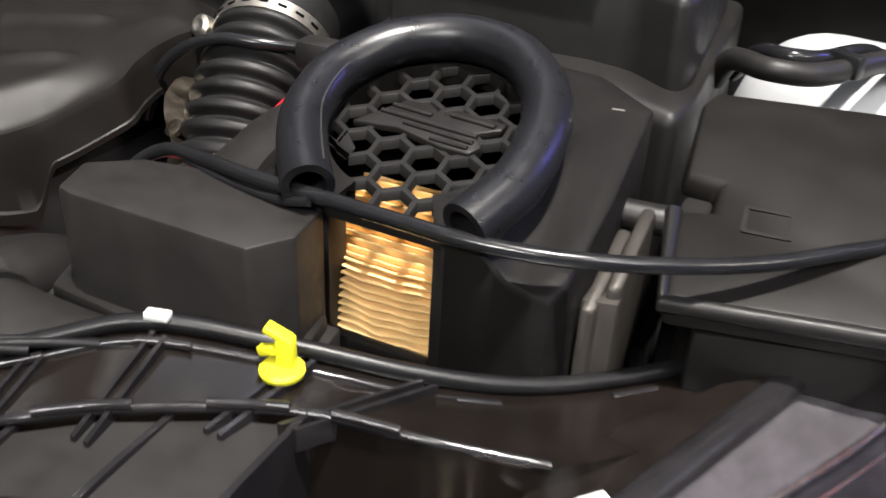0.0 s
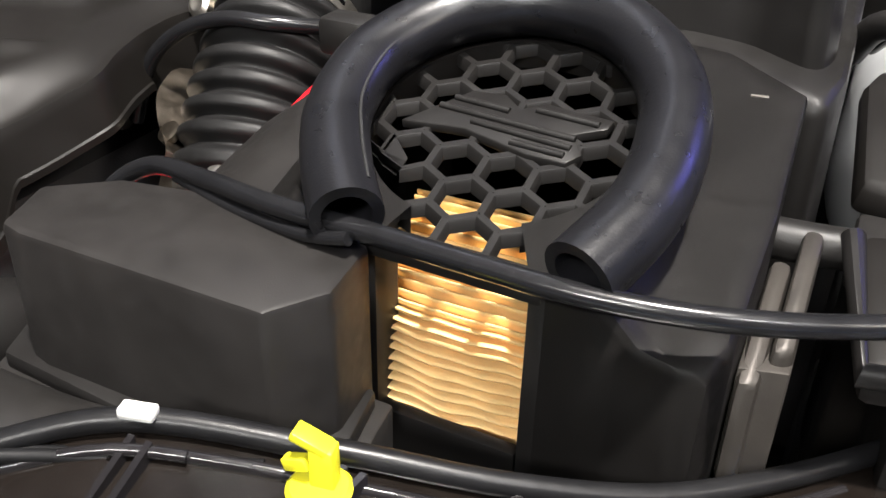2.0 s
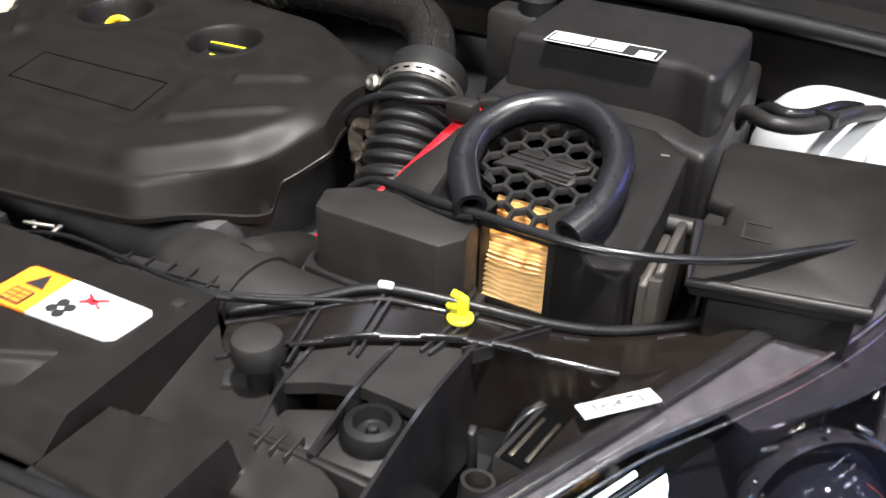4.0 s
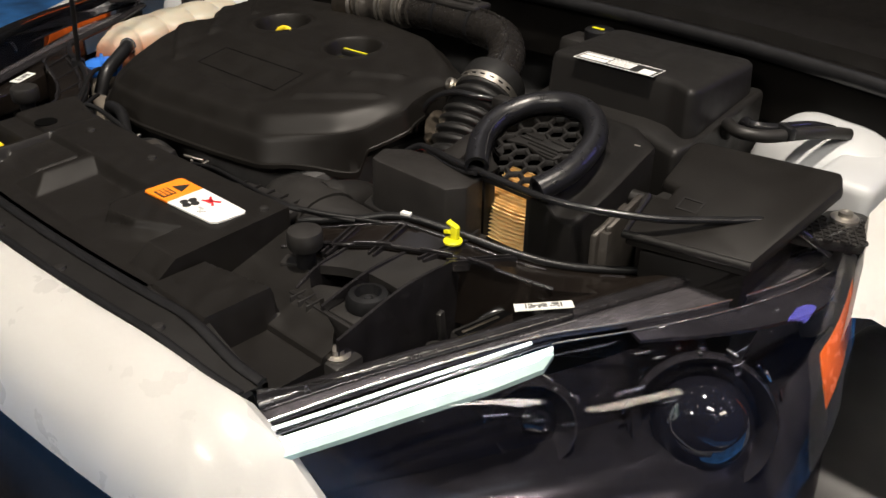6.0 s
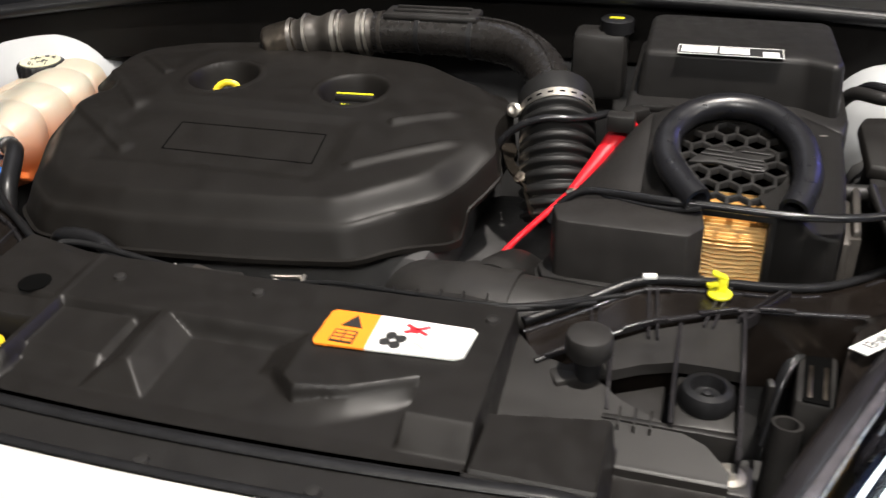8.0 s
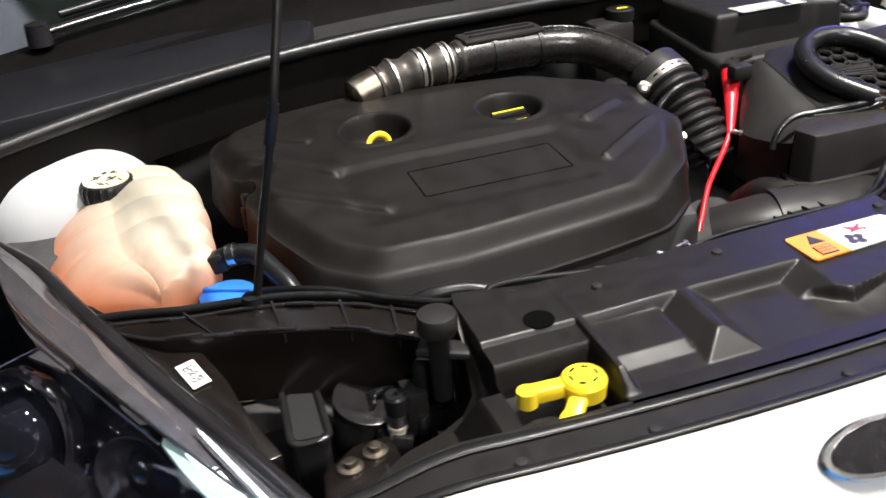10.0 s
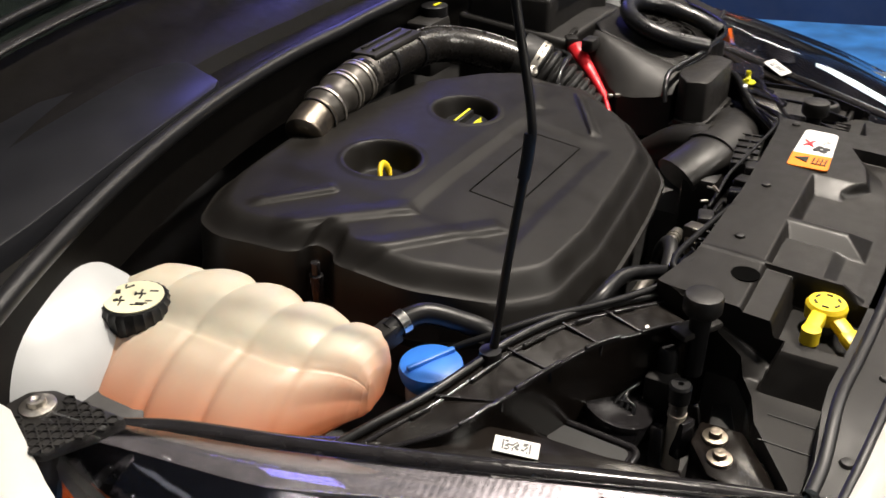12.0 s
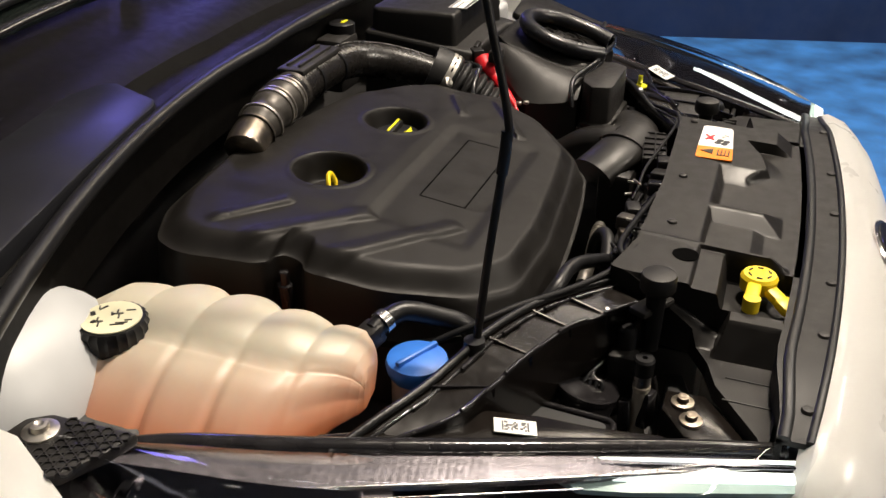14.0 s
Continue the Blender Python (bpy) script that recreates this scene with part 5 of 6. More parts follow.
# honeycomb: rows of pointed cells, bevelled bars
PITCH = 0.0202
S = PITCH / math.sqrt(3)
hexs = []
for ri in range(-1, 8):
    for ci in range(-5, 6):
        u, v = (ci + 0.5 * (ri % 2)) * PITCH, ri * PITCH * 0.866 * 0.955
        hx, hy = 0.4080 + u + 0.035 * v, 0.3432 + v - 0.035 * u
        away = math.hypot(hx - DC.x, hy - DC.y)
        front = hy < DC.y and WX0 - 0.006 < hx < WX1 + 0.006
        if hy < 0.325 or (away > DR + 0.009 and not front):
            continue
        cell = bmesh.new()
        rings = []
        for r, dz in ((S, -0.0012), (S - 0.0015, -0.0012), (S - 0.0022, -0.0020), (S - 0.0026, -0.0062), (S, -0.0062)):
            ring = []
            for k in range(6):
                a = math.pi / 6 + k * math.pi / 3
                q = Vector((hx + r * math.cos(a), hy + 0.955 * r * math.sin(a)))
                if q.y > DC.y - 0.028 and (q - DC).length > DR + 0.001:
                    q = DC + (q - DC).normalized() * (DR + 0.001)
                elif q.y <= DC.y - 0.028:
                    q.x = min(max(q.x, WX0 - 0.008), WX1 + 0.012)
                q.y = max(q.y, 0.3345)
                ring.append(cell.verts.new((*q, ab_top(*q) + dz)))
            rings.append(ring)
        for a, b in zip(rings, rings[1:]):
            for k in range(6):
                cell.faces.new((a[k], a[(k + 1) % 6], b[(k + 1) % 6], b[k]))
        bmesh.ops.remove_doubles(cell, verts=cell.verts, dist=1e-5)
        hexs.append(cell)
for cell in hexs:
    part("grille_cell", cell, BLACK, air)
# raised emblem plate on the grille, with plain raised bars
em = lambda pts, h: prism(pts, lambda x, y: ab_top(x, y) - 0.003, lambda x, y: ab_top(x, y) + h, 0.0006)
EMB = [(0.3587, 0.3900), (0.3780, 0.3918), (0.3851, 0.3921), (0.4134, 0.3853), (0.4288, 0.3850), (0.4331, 0.3910), (0.4255, 0.4001), (0.4374, 0.4068), (0.4385, 0.4122), (0.4098, 0.4147), (0.4016, 0.4089), (0.3928, 0.4155), (0.3786, 0.4143)]
emblem = part("emblem", em(EMB, 0.0008), BLACK, air, "raised moulded emblem plate")
for x0, y0, x1, y1 in ((0.374, 0.4080, 0.398, 0.4060), (0.370, 0.4020, 0.428, 0.3975), (0.386, 0.3965, 0.428, 0.3925), (0.405, 0.3895, 0.427, 0.3880), (0.408, 0.4095, 0.434, 0.4075)):
    part("emblem_bar", sweep([(x0, y0, ab_top(x0, y0) + 0.0010), (x1, y1, ab_top(x1, y1) + 0.0010)], 0.0015, 12, 4), BLACK, emblem)
# filter: front face and sloping top of horizontal pleats, gently wavy
PROFILE = [(0.3395, 0.770), (0.3405, 0.790), (0.3430, 0.806), (0.3475, 0.8165), (0.3560, 0.8230), (0.3700, 0.8325), (0.3900, 0.8450)]
line = smooth_path([(0, *p) for p in PROFILE], 24)
run = [0.0]
for p, q in zip(line, line[1:]):
    run.append(run[-1] + (q - p).length)
NP = 23
fr = []
for k in range(NP + 1):
    d = run[-1] * (k / NP) ** 0.92
    i = min(max(1, next((j for j, r in enumerate(run) if r >= d), len(run) - 1)), len(line) - 2)
    t = (line[i + 1] - line[i - 1]).normalized()
    fr.append((line[i], t, Vector((0, -t.z, t.y))))
cols = []
for i in range(45):
    x = 0.366 + 0.083 * i / 44
    col = []
    for k, (p, t, nrm) in enumerate(fr):
        calm = max(0.0, 1 - k / 15)
        w = (0.0016 * math.sin(i * 0.21 + 0.4 + 0.05 * k) + 0.0008 * math.sin(i * 0.5 + 0.6 * k)) * calm
        q = Vector((x, p.y, p.z + w))
        deep = -0.0180 if k < 13 else -0.0095
        for along, out in ((-0.0006, deep), (-0.0009, -0.0016), (-0.0005, -0.0004), (0.0, 0.0), (0.0005, -0.0004), (0.0009, -0.0016), (0.0009, deep)):
            col.append(tuple(q + t * along + nrm * out))
    cols.append(col + [(x, 0.400, 0.838), (x, 0.400, 0.765)])
part("filter_element", loft(cols), PAPER, air, "cream pleated paper filter")
# snorkel box in front, side slope, clips
SNORK = [(0.2415, 0.3110), (0.2505, 0.2830), (0.262, 0.2800), (0.3692, 0.2785), (0.3825, 0.2985), (0.3790, 0.3300), (0.31, 0.338), (0.266, 0.3300)]
part("snorkel_box", prism(SNORK, 0.72, lambda x, y: 0.852 + 0.02 * (y - 0.285), 0.0025, 0.001), DUSTY, air, "flat-topped intake snorkel box")
part("snorkel_flange", prism([(0.228, 0.300), (0.236, 0.2745), (0.30, 0.268), (0.365, 0.266), (0.392, 0.298), (0.388, 0.328), (0.24, 0.33)], 0.70, 0.786, 0.002), GREYP, air)
part("flange_step", prism([(0.232, 0.298), (0.240, 0.2785), (0.30, 0.2735), (0.366, 0.272), (0.387, 0.298), (0.382, 0.325), (0.242, 0.325)], 0.78, 0.793, 0.002), BLACK, air)
for k in range(6):
    part("flange_clip", block((0.262 + 0.018 * k, 0.2695 - 0.0004 * k, 0.7875), (0.008, 0.003, 0.005), 0.001), BLACK, air)
FLANK = ((0.336, 0.262, 0.822), (0.36, 0.255, 0.816), (0.39, 0.247, 0.813), (0.414, 0.244, 0.813), (0.432, 0.256, 0.820), (0.455, 0.273, 0.838), (0.472, 0.287, 0.850), (0.484, 0.297, 0.858))
part("side_slope", loft([[(0.322, y, ab_top(0.322, min(y, 0.47)) - 0.0015)] + [(0.322 + (x - 0.322) * u, y, ab_top(0.322, min(y, 0.47)) + (z - ab_top(0.322, min(y, 0.47))) * u ** 1.95) for u in (0.2, 0.4, 0.6, 0.8, 1.0)] + [(x - 0.003, y, z - 0.06)] for y, x, z in FLANK]), DUSTY, air)
part("slope_back", prism([(0.296, 0.4835), (0.325, 0.4835), (0.325, 0.488), (0.298, 0.488)], 0.74, lambda x, y: 0.857 + 0.9 * (x - 0.297), 0.001), DUSTY, air)
part("rear_tab", block((0.284, 0.478, 0.872), (0.03, 0.02, 0.02), 0.004), GREYP, air)
part("mark", block((0.484, 0.462, ab_top(0.484, 0.462) + 0.0002), (0.007, 0.0014, 0.0005), 0, rot(17, 0, 10)), STEEL, air, "small scratch")
for cx, y0, top in ((0.5085, 0.352, 0.834), (0.5170, 0.364, 0.842)):
    part("side_bar", prism([(cx - 0.0038, y0), (cx + 0.0038, y0 + 0.002), (cx + 0.0042, y0 + 0.060), (cx - 0.0038, y0 + 0.060)], 0.70, lambda x, y: top + 0.10 * (y - 0.36) if y > 0.38 else top - 0.012, 0.003), DULLBAR, air, "dull metal side bar")
part("bar_web", prism([(0.504, 0.358), (0.521, 0.362), (0.521, 0.42), (0.504, 0.42)], 0.70, 0.824, 0.001), DULLBAR, air)
part("side_boss", sweep([(0.500, 0.430, 0.838), (0.516, 0.431, 0.838), (0.536, 0.434, 0.838)], 0.0085, 16, 2), GREYP, air)
part("boss_block", block((0.5385, 0.434, 0.838), (0.016, 0.026, 0.022), 0.003), GREYP, air)
part("screw", lathe([(0.001, 0), (0.0045, 0), (0.0045, 0.004), (0.001, 0.005)], (0.243, 0.413, 0.812), 12), STEEL, air)
part("housing_base", prism([(0.25, 0.345), (0.50, 0.335), (0.50, 0.485), (0.25, 0.485)], 0.70, 0.745, 0.003), BLACK, air)

# loose rubber tube bent round the opening
tube = thing("rubber_tube", (0.40, 0.40, 0.855), "thick black split rubber tube bent round the grille", "rubber tube")
TUBE = [(0.3725, 0.3240), (0.3560, 0.3450), (0.3420, 0.3690), (0.3370, 0.3950), (0.3400, 0.4160), (0.3540, 0.4400), (0.3790, 0.4555), (0.4030, 0.4585), (0.4280, 0.4510), (0.4500, 0.4300), (0.4615, 0.4060), (0.4660, 0.3770), (0.4640, 0.3520), (0.4545, 0.3240)]


def tube_z(x, y):
    return 0.8585 + 0.31 * (y - 0.343) + 0.0125


part("tube", sweep([(x, y, tube_z(x, y)) for x, y in TUBE], 0.0132, 24, 9, wall=0.0042), FOAM, tube)
seam_at = [Vector(p) + (DC - Vector(p)).normalized() * 0.0100 for p in TUBE]
part("split_line", sweep([(p.x, p.y, tube_z(*p) + 0.0084) for p in seam_at], 0.0007, 6, 9), INK, tube, "dark split along the tube")

# ---- battery cover, fuse box, hoses at the strut tower ----
bat = thing("battery_cover", (0.40, 0.61, 0.70), "large black plastic battery cover with printed label", "battery cover")
BT = [(0.285, 0.548), (0.47, 0.548), (0.503, 0.530), (0.512, 0.545), (0.507, 0.70), (0.495, 0.712), (0.295, 0.712), (0.282, 0.70)]
part("cover_top", prism(BT, 0.80, 0.9285, 0.010, 0.012, 3), BLACK, bat)
part("cover_skirt", prism([(0.278, 0.515), (0.47, 0.512), (0.512, 0.498), (0.518, 0.53), (0.513, 0.715), (0.278, 0.715)], 0.70, lambda x, y: 0.868 + 0.25 * (y - 0.5) if y < 0.6 else 0.893, 0.008, 0.004, 3), BLACK, bat)
part("battery_base", block((0.40, 0.61, 0.66), (0.20, 0.18, 0.3), 0.01), DEEP, bat)
lab = thing("battery_label", (0.388, 0.572, 0.9245), "black and silver printed battery label", "label")
part("label_field", block((0.3865, 0.5640, 0.9288), (0.108, 0.030, 0.0008), 0, rot(0, 0, 1)), INK, lab)
for bx, by, bw, bh in ((0.3540, 0.5710, 0.038, 0.0075), (0.3540, 0.5595, 0.038, 0.0105), (0.3910, 0.5655, 0.031, 0.020), (0.4285, 0.5600, 0.017, 0.0165)):
    part("print_bar", block((bx, by, 0.9293), (bw, bh, 0.0006), 0, rot(0, 0, 1)), STICKER, lab)
for k in range(5):
    part("print_line", block((0.3910, 0.5730 - 0.0038 * k, 0.9297), (0.028, 0.0010, 0.0005), 0, rot(0, 0, 1)), GREYINK, lab)
for bx, by, bw, bh in ((0.3865, 0.5790, 0.110, 0.0008), (0.3865, 0.5490, 0.110, 0.0008), (0.3318, 0.5640, 0.0008, 0.030), (0.4412, 0.5640, 0.0008, 0.030)):
    part("print_border", block((bx, by, 0.9293), (bw, bh, 0.0006), 0, rot(0, 0, 1)), STICKER, lab)

fuse = thing("fuse_box", (0.58, 0.44, 0.70), "black fuse box with flat matt lid", "fuse box")
FB = [(0.541, 0.358), (0.668, 0.376), (0.690, 0.52), (0.680, 0.54), (0.525, 0.525), (0.520, 0.512), (0.526, 0.446), (0.545, 0.444), (0.547, 0.422), (0.530, 0.418)]
part("lid", prism(FB, lambda x, y: 0.816 + 0.29 * (y - 0.34), lambda x, y: 0.830 + 0.29 * (y - 0.34), 0.004, 0.003), COVER, fuse)
part("lid_rim", sweep([(x, y, 0.829 + 0.29 * (y - 0.34)) for x, y in FB[-1:] + FB[:2]], 0.0045, 12, 1), BLACK, fuse)
part("case", prism([(0.556, 0.365), (0.660, 0.385), (0.663, 0.525), (0.535, 0.525), (0.540, 0.455), (0.556, 0.45)], 0.68, lambda x, y: 0.812 + 0.25 * (y - 0.34), 0.004), PANEL, fuse)
part("moulded_sign", join(*[block((0.575 + dx, 0.4235 + dy, 0.8545 + 0.29 * dy), sz, 0, rot(16, 0, 4)) for dx, dy, sz in ((0, -0.0085, (0.022, 0.0022, 0.001)), (0, 0.0085, (0.022, 0.0022, 0.001)), (-0.011, 0, (0.0022, 0.018, 0.001)), (0.011, 0, (0.0022, 0.018, 0.001)))]), BLACK, fuse)
hoses = thing("coolant_hoses", (0.60, 0.62, 0.80), "two grey rubber hoses clipped at the strut tower", "hoses")
part("hose", sweep([(0.512, 0.615, 0.86), (0.523, 0.593, 0.882), (0.548, 0.565, 0.888), (0.577, 0.579, 0.886), (0.611, 0.634, 0.885), (0.63, 0.68, 0.875)], 0.0075, 12, 8), GREYP, hoses)
part("hose", sweep([(0.520, 0.635, 0.86), (0.537, 0.607, 0.885), (0.556, 0.584, 0.892), (0.575, 0.598, 0.890), (0.597, 0.645, 0.886), (0.612, 0.68, 0.875)], 0.0060, 10, 8), CABLE, hoses)
part("clip", block((0.589, 0.600, 0.889), (0.024, 0.010, 0.016), 0.003, rot(0, 0, -25)), RUBBER, hoses)
res = thing("brake_reservoir", (0.235, 0.73, 0.80), "dark brake fluid reservoir with printed cap", "reservoir")
part("body", block((0.225, 0.735, 0.85), (0.07, 0.05, 0.09), 0.01), GREYP, res)
part("cap", lathe([(0.001, 0), (0.022, 0), (0.022, 0.016), (0.019, 0.018), (0.001, 0.0185)], (0.245, 0.735, 0.893), 24, knurl=1), RUBBER, res)
part("cap_sign", block((0.245, 0.730, 0.9120), (0.018, 0.005, 0.001), 0), LIME, res, "yellow print")

# ---- jumper clamp and cables ----
clampt = thing("jumper_clamp", (0.25, 0.45, 0.78), "red insulated jumper clamp and cable on the battery pole", "jumper cable")
part("handle", sweep([(0.290, 0.504, 0.862), (0.279, 0.488, 0.850), (0.262, 0.461, 0.831), (0.241, 0.430, 0.807)], lambda t: 0.0150 - 0.0105 * t, 12, 8, flat=0.8), RED, clampt, "red handle")
part("jaw", join(block((0.296, 0.515, 0.868), (0.026, 0.020, 0.016), 0.004, rot(0, 0, 35)), block((0.318, 0.522, 0.874), (0.035, 0.008, 0.008), 0.002, rot(0, 0, 8))), BLACK, clampt, "dark jaw")
part("lead", sweep([(0.243, 0.433, 0.808), (0.222, 0.416, 0.790), (0.188, 0.394, 0.758), (0.160, 0.365, 0.728), (0.139, 0.342, 0.705), (0.13, 0.33, 0.66)], 0.0036, 10, 8), RED, clampt, "red lead")
part("lug", block((0.250, 0.436, 0.806), (0.009, 0.036, 0.007), 0.003, rot(-20, 0, -30)), STEEL, clampt, "bright cable lug")
lead = thing("loose_cable", (0.4, 0.32, 0.86), "thin glossy black cable lying across the airbox", "cable")
part("cable", sweep([(0.236, 0.338, 0.818), (0.246, 0.343, 0.838), (0.268, 0.345, 0.852), (0.30, 0.337, 0.857), (0.34, 0.3265, 0.8605), (0.38, 0.3235, 0.8615), (0.42, 0.3205, 0.862), (0.46, 0.3195, 0.862), (0.50, 0.328, 0.861), (0.54, 0.348, 0.859), (0.58, 0.377, 0.857), (0.62, 0.417, 0.856), (0.66, 0.458, 0.852), (0.70, 0.49, 0.82)], 0.0040, 14, 8), CABLE, lead)
part("tie", sweep([(0.285, 0.340, 0.853), (0.32, 0.329, 0.853), (0.355, 0.3215, 0.855), (0.376, 0.319, 0.860)], 0.0026, 8, 6), CABLE, lead)

# ---- front intake duct ----
duct = thing("intake_duct", (0.22, 0.24, 0.70), "worn grey-black plastic air duct behind the radiator cover", "air duct")
part("duct_run", sweep([(0.325, 0.262, 0.775), (0.29, 0.246, 0.782), (0.245, 0.237, 0.785), (0.20, 0.238, 0.785), (0.155, 0.250, 0.782), (0.115, 0.275, 0.765)], lambda t: 0.030 + 0.008 * sm(0.1, 0.5, t), 24, 8, flat=0.60), GREYP, duct)
part("sleeve", sweep([(0.225, 0.236, 0.786), (0.195, 0.239, 0.786), (0.17, 0.246, 0.785)], 0.0410, 24, 6, flat=0.62), GREYP, duct)
part("bend", sweep([(0.190, 0.195, 0.745), (0.192, 0.222, 0.776), (0.197, 0.250, 0.783), (0.202, 0.280, 0.781), (0.208, 0.310, 0.770), (0.214, 0.345, 0.742)], 0.0255, 24, 8), BLACK, duct)
for a, b in (((0.198, 0.255, 0.783), (0.201, 0.272, 0.7815)), ((0.194, 0.234, 0.780), (0.195, 0.239, 0.781))):
    part("band", sweep([a, b], 0.0280, 28, 2), GREYP, duct)
tong_a, tong_b = [(0.186, 0.246, 0.797), (0.157, 0.240, 0.779), (0.128, 0.234, 0.761)], [(0.186, 0.277, 0.797), (0.152, 0.270, 0.781), (0.118, 0.262, 0.765)]
part("tongue", strip(tong_a, tong_b, 0.004), GREYP, duct, "flat buckle tongue")
for rail in (tong_a, tong_b, [tong_a[2], tong_b[2]], [(0.160, 0.2415, 0.782), (0.156, 0.270, 0.784)]):
    part("tongue_rim", sweep([(x, y, z + 0.002) for x, y, z in rail], 0.0026, 10, 4), GREYP, duct)
part("lower_duct", block((0.2, 0.24, 0.735), (0.2, 0.05, 0.08), 0.01), BLACK, duct)
tagw = thing("white_tag", (0.3406, 0.249, 0.822), "small white paper tag on the support arm", "tag")
part("paper", block((0.3406, 0.2490, 0.8245), (0.012, 0.006, 0.0040), 0.001, rot(0, 0, 15)), STICKER, tagw)

# yellow plug on the support arm
plug = thing("yellow_plug", (0.396, 0.254, 0.802), "small lime yellow plastic plug on the support arm", "plug")
part("foot", lathe([(0.001, 0), (0.0100, 0), (0.0104, 0.002), (0.009, 0.0035), (0.001, 0.004)], (0.4005, 0.2575, 0.8095), 28), LIME, plug)
part("stem", block((0.4015, 0.2595, 0.8195), (0.008, 0.007, 0.016), 0.0012, rot(0, 0, 10)), LIME, plug)
part("hook", join(block((0.398, 0.259, 0.8285), (0.0125, 0.007, 0.0034), 0.0008, rot(0, 22, 8)), block((0.3935, 0.257, 0.8195), (0.009, 0.0045, 0.0045), 0.0008, rot(0, -20, 0))), LIME, plug)

# ---- passenger side: coolant tank, washer filler, prop rod ----
tank = thing("coolant_tank", (-0.54, 0.48, 0.70), "milky coolant expansion tank half full of pink coolant", "coolant tank")
# rows: y, half width, ridge height, scale of the section
TS = [(0.351, 0.10, 0.790), (0.354, 0.34, 0.792), (0.361, 0.56, 0.795), (0.374, 0.76, 0.798), (0.396, 0.90, 0.801), (0.43, 0.98, 0.804), (0.48, 1.03, 0.807), (0.53, 1.05, 0.809), (0.58, 1.0, 0.810), (0.615, 0.86, 0.810), (0.635, 0.58, 0.808), (0.643, 0.20, 0.806)]
# section seen along the tank: inner side, rounded top, lengthwise crease, outer slope, seam, bottom
SECTION = [(0.080, -0.060), (0.092, -0.020), (0.092, 0.010), (0.080, 0.028), (0.050, 0.036), (0.018, 0.033), (-0.004, 0.0215), (-0.014, 0.0195), (-0.036, 0.013), (-0.062, -0.004), (-0.084, -0.026), (-0.094, -0.045), (-0.097, -0.053), (-0.097, -0.058), (-0.086, -0.063), (-0.05, -0.075), (0.03, -0.078)]
LOBES = [0.4050, 0.4600, 0.5180, 0.5760]


def tank_mesh():
    bm = bmesh.new()
    sec = [Vector(p) for p in smooth_path([(*p, 0) for p in SECTION + SECTION[:1]], 6)[:-1]]
    ys = [r[0] for r in TS]
    rows, N = [], 200
    for i in range(N + 1):
        y = ys[0] + (ys[-1] - ys[0]) * (0.5 - 0.5 * math.cos(math.pi * i / N))
        k, cz = (float(np.interp(y, ys, [r[c] for r in TS])) for c in (1, 2))
        cuts = [ys[0] - 0.02] + LOBES + [ys[-1] + 0.02]
        c0 = max(c for c in cuts if c <= y)
        c1 = min(c for c in cuts if c > y)
        bulge = math.sqrt(max(0.0, math.sin(math.pi * (y - c0) / (c1 - c0))))
        groove = math.exp(-(min(abs(y - l) for l in LOBES) / 0.0055) ** 2)
        deep = lambda p: 0.885 + 0.12 * bulge ** 1.3 if p.x > 0.0 else 0.985 + 0.025 * bulge - 0.09 * groove
        nose = sm(0.430, 0.350, y)
        wide = lambda p: 1.0 if p.x > 0 else 1 - 0.62 * nose
        xc = -0.530 - 0.05 * (y - 0.40) + 0.022 * nose
        rows.append([bm.verts.new((xc + p.x * k * wide(p) * (deep(p) if p.y > -0.05 else 1), y, cz + p.y * (0.35 + 0.65 * k) * (deep(p) if p.y > -0.05 else 1) * (1 - 0.60 * nose if p.y < 0 else 1))) for p in sec])
    M = len(sec)
    for a, b in zip(rows, rows[1:]):
        for q in range(M):
            bm.faces.new((a[q], a[(q + 1) % M], b[(q + 1) % M], b[q]))
    bm.faces.new(list(reversed(rows[0])))
    bm.faces.new(rows[-1])
    return bm


part("tank_body", tank_mesh(), TANK, tank)
tcap = part("tank_cap", lathe([(0.001, 0), (0.032, 0), (0.0335, 0.004), (0.0335, 0.020), (0.031, 0.024), (0.001, 0.025)], (-0.545, 0.587, 0.820), 48, knurl=1), RUBBER, tank, "black knurled cap")
part("cap_disc", lathe([(0.001, 0), (0.0275, 0), (0.0275, 0.0012), (0.001, 0.0014)], (-0.545, 0.587, 0.8446), 36), material("pale_yellow_disc", (0.70, 0.67, 0.48), 0.4, vary=0.05, scale=60), tcap, "pale yellow printed disc")
signs = [block((-0.545 + dx, 0.587 + dy, 0.8463), (0.85 * w, 0.65 * h, 0.001), 0, rot(0, 0, turn)) for dx, dy, w, h, turn in (
    (-0.002, 0.019, 0.007, 0.007, 45), (0.010, 0.016, 0.010, 0.0022, -20), (0.009, 0.020, 0.006, 0.0018, 30), (-0.012, 0.007, 0.013, 0.0026, -62), (-0.015, 0.003, 0.008, 0.0022, 28), (-0.008, 0.009, 0.006, 0.0022, 28), (-0.013, 0.010, 0.005, 0.004, 10),
    (0.006, -0.002, 0.013, 0.0026, -62), (0.003, -0.006, 0.008, 0.0022, 28), (0.010, 0.000, 0.006, 0.0022, 28), (0.004, 0.002, 0.006, 0.003, 40), (-0.009, -0.013, 0.015, 0.0016, -62), (-0.005, -0.015, 0.013, 0.0016, -62), (0.016, -0.010, 0.010, 0.0016, -62), (0.001, -0.018, 0.008, 0.0016, -62))]
part("cap_signs", join(*signs), INK, tcap, "black printed signs")
part("neck", lathe([(0.001, 0), (0.030, 0), (0.030, 0.02), (0.001, 0.021)], (-0.545, 0.587, 0.800), 32), TANK, tank)
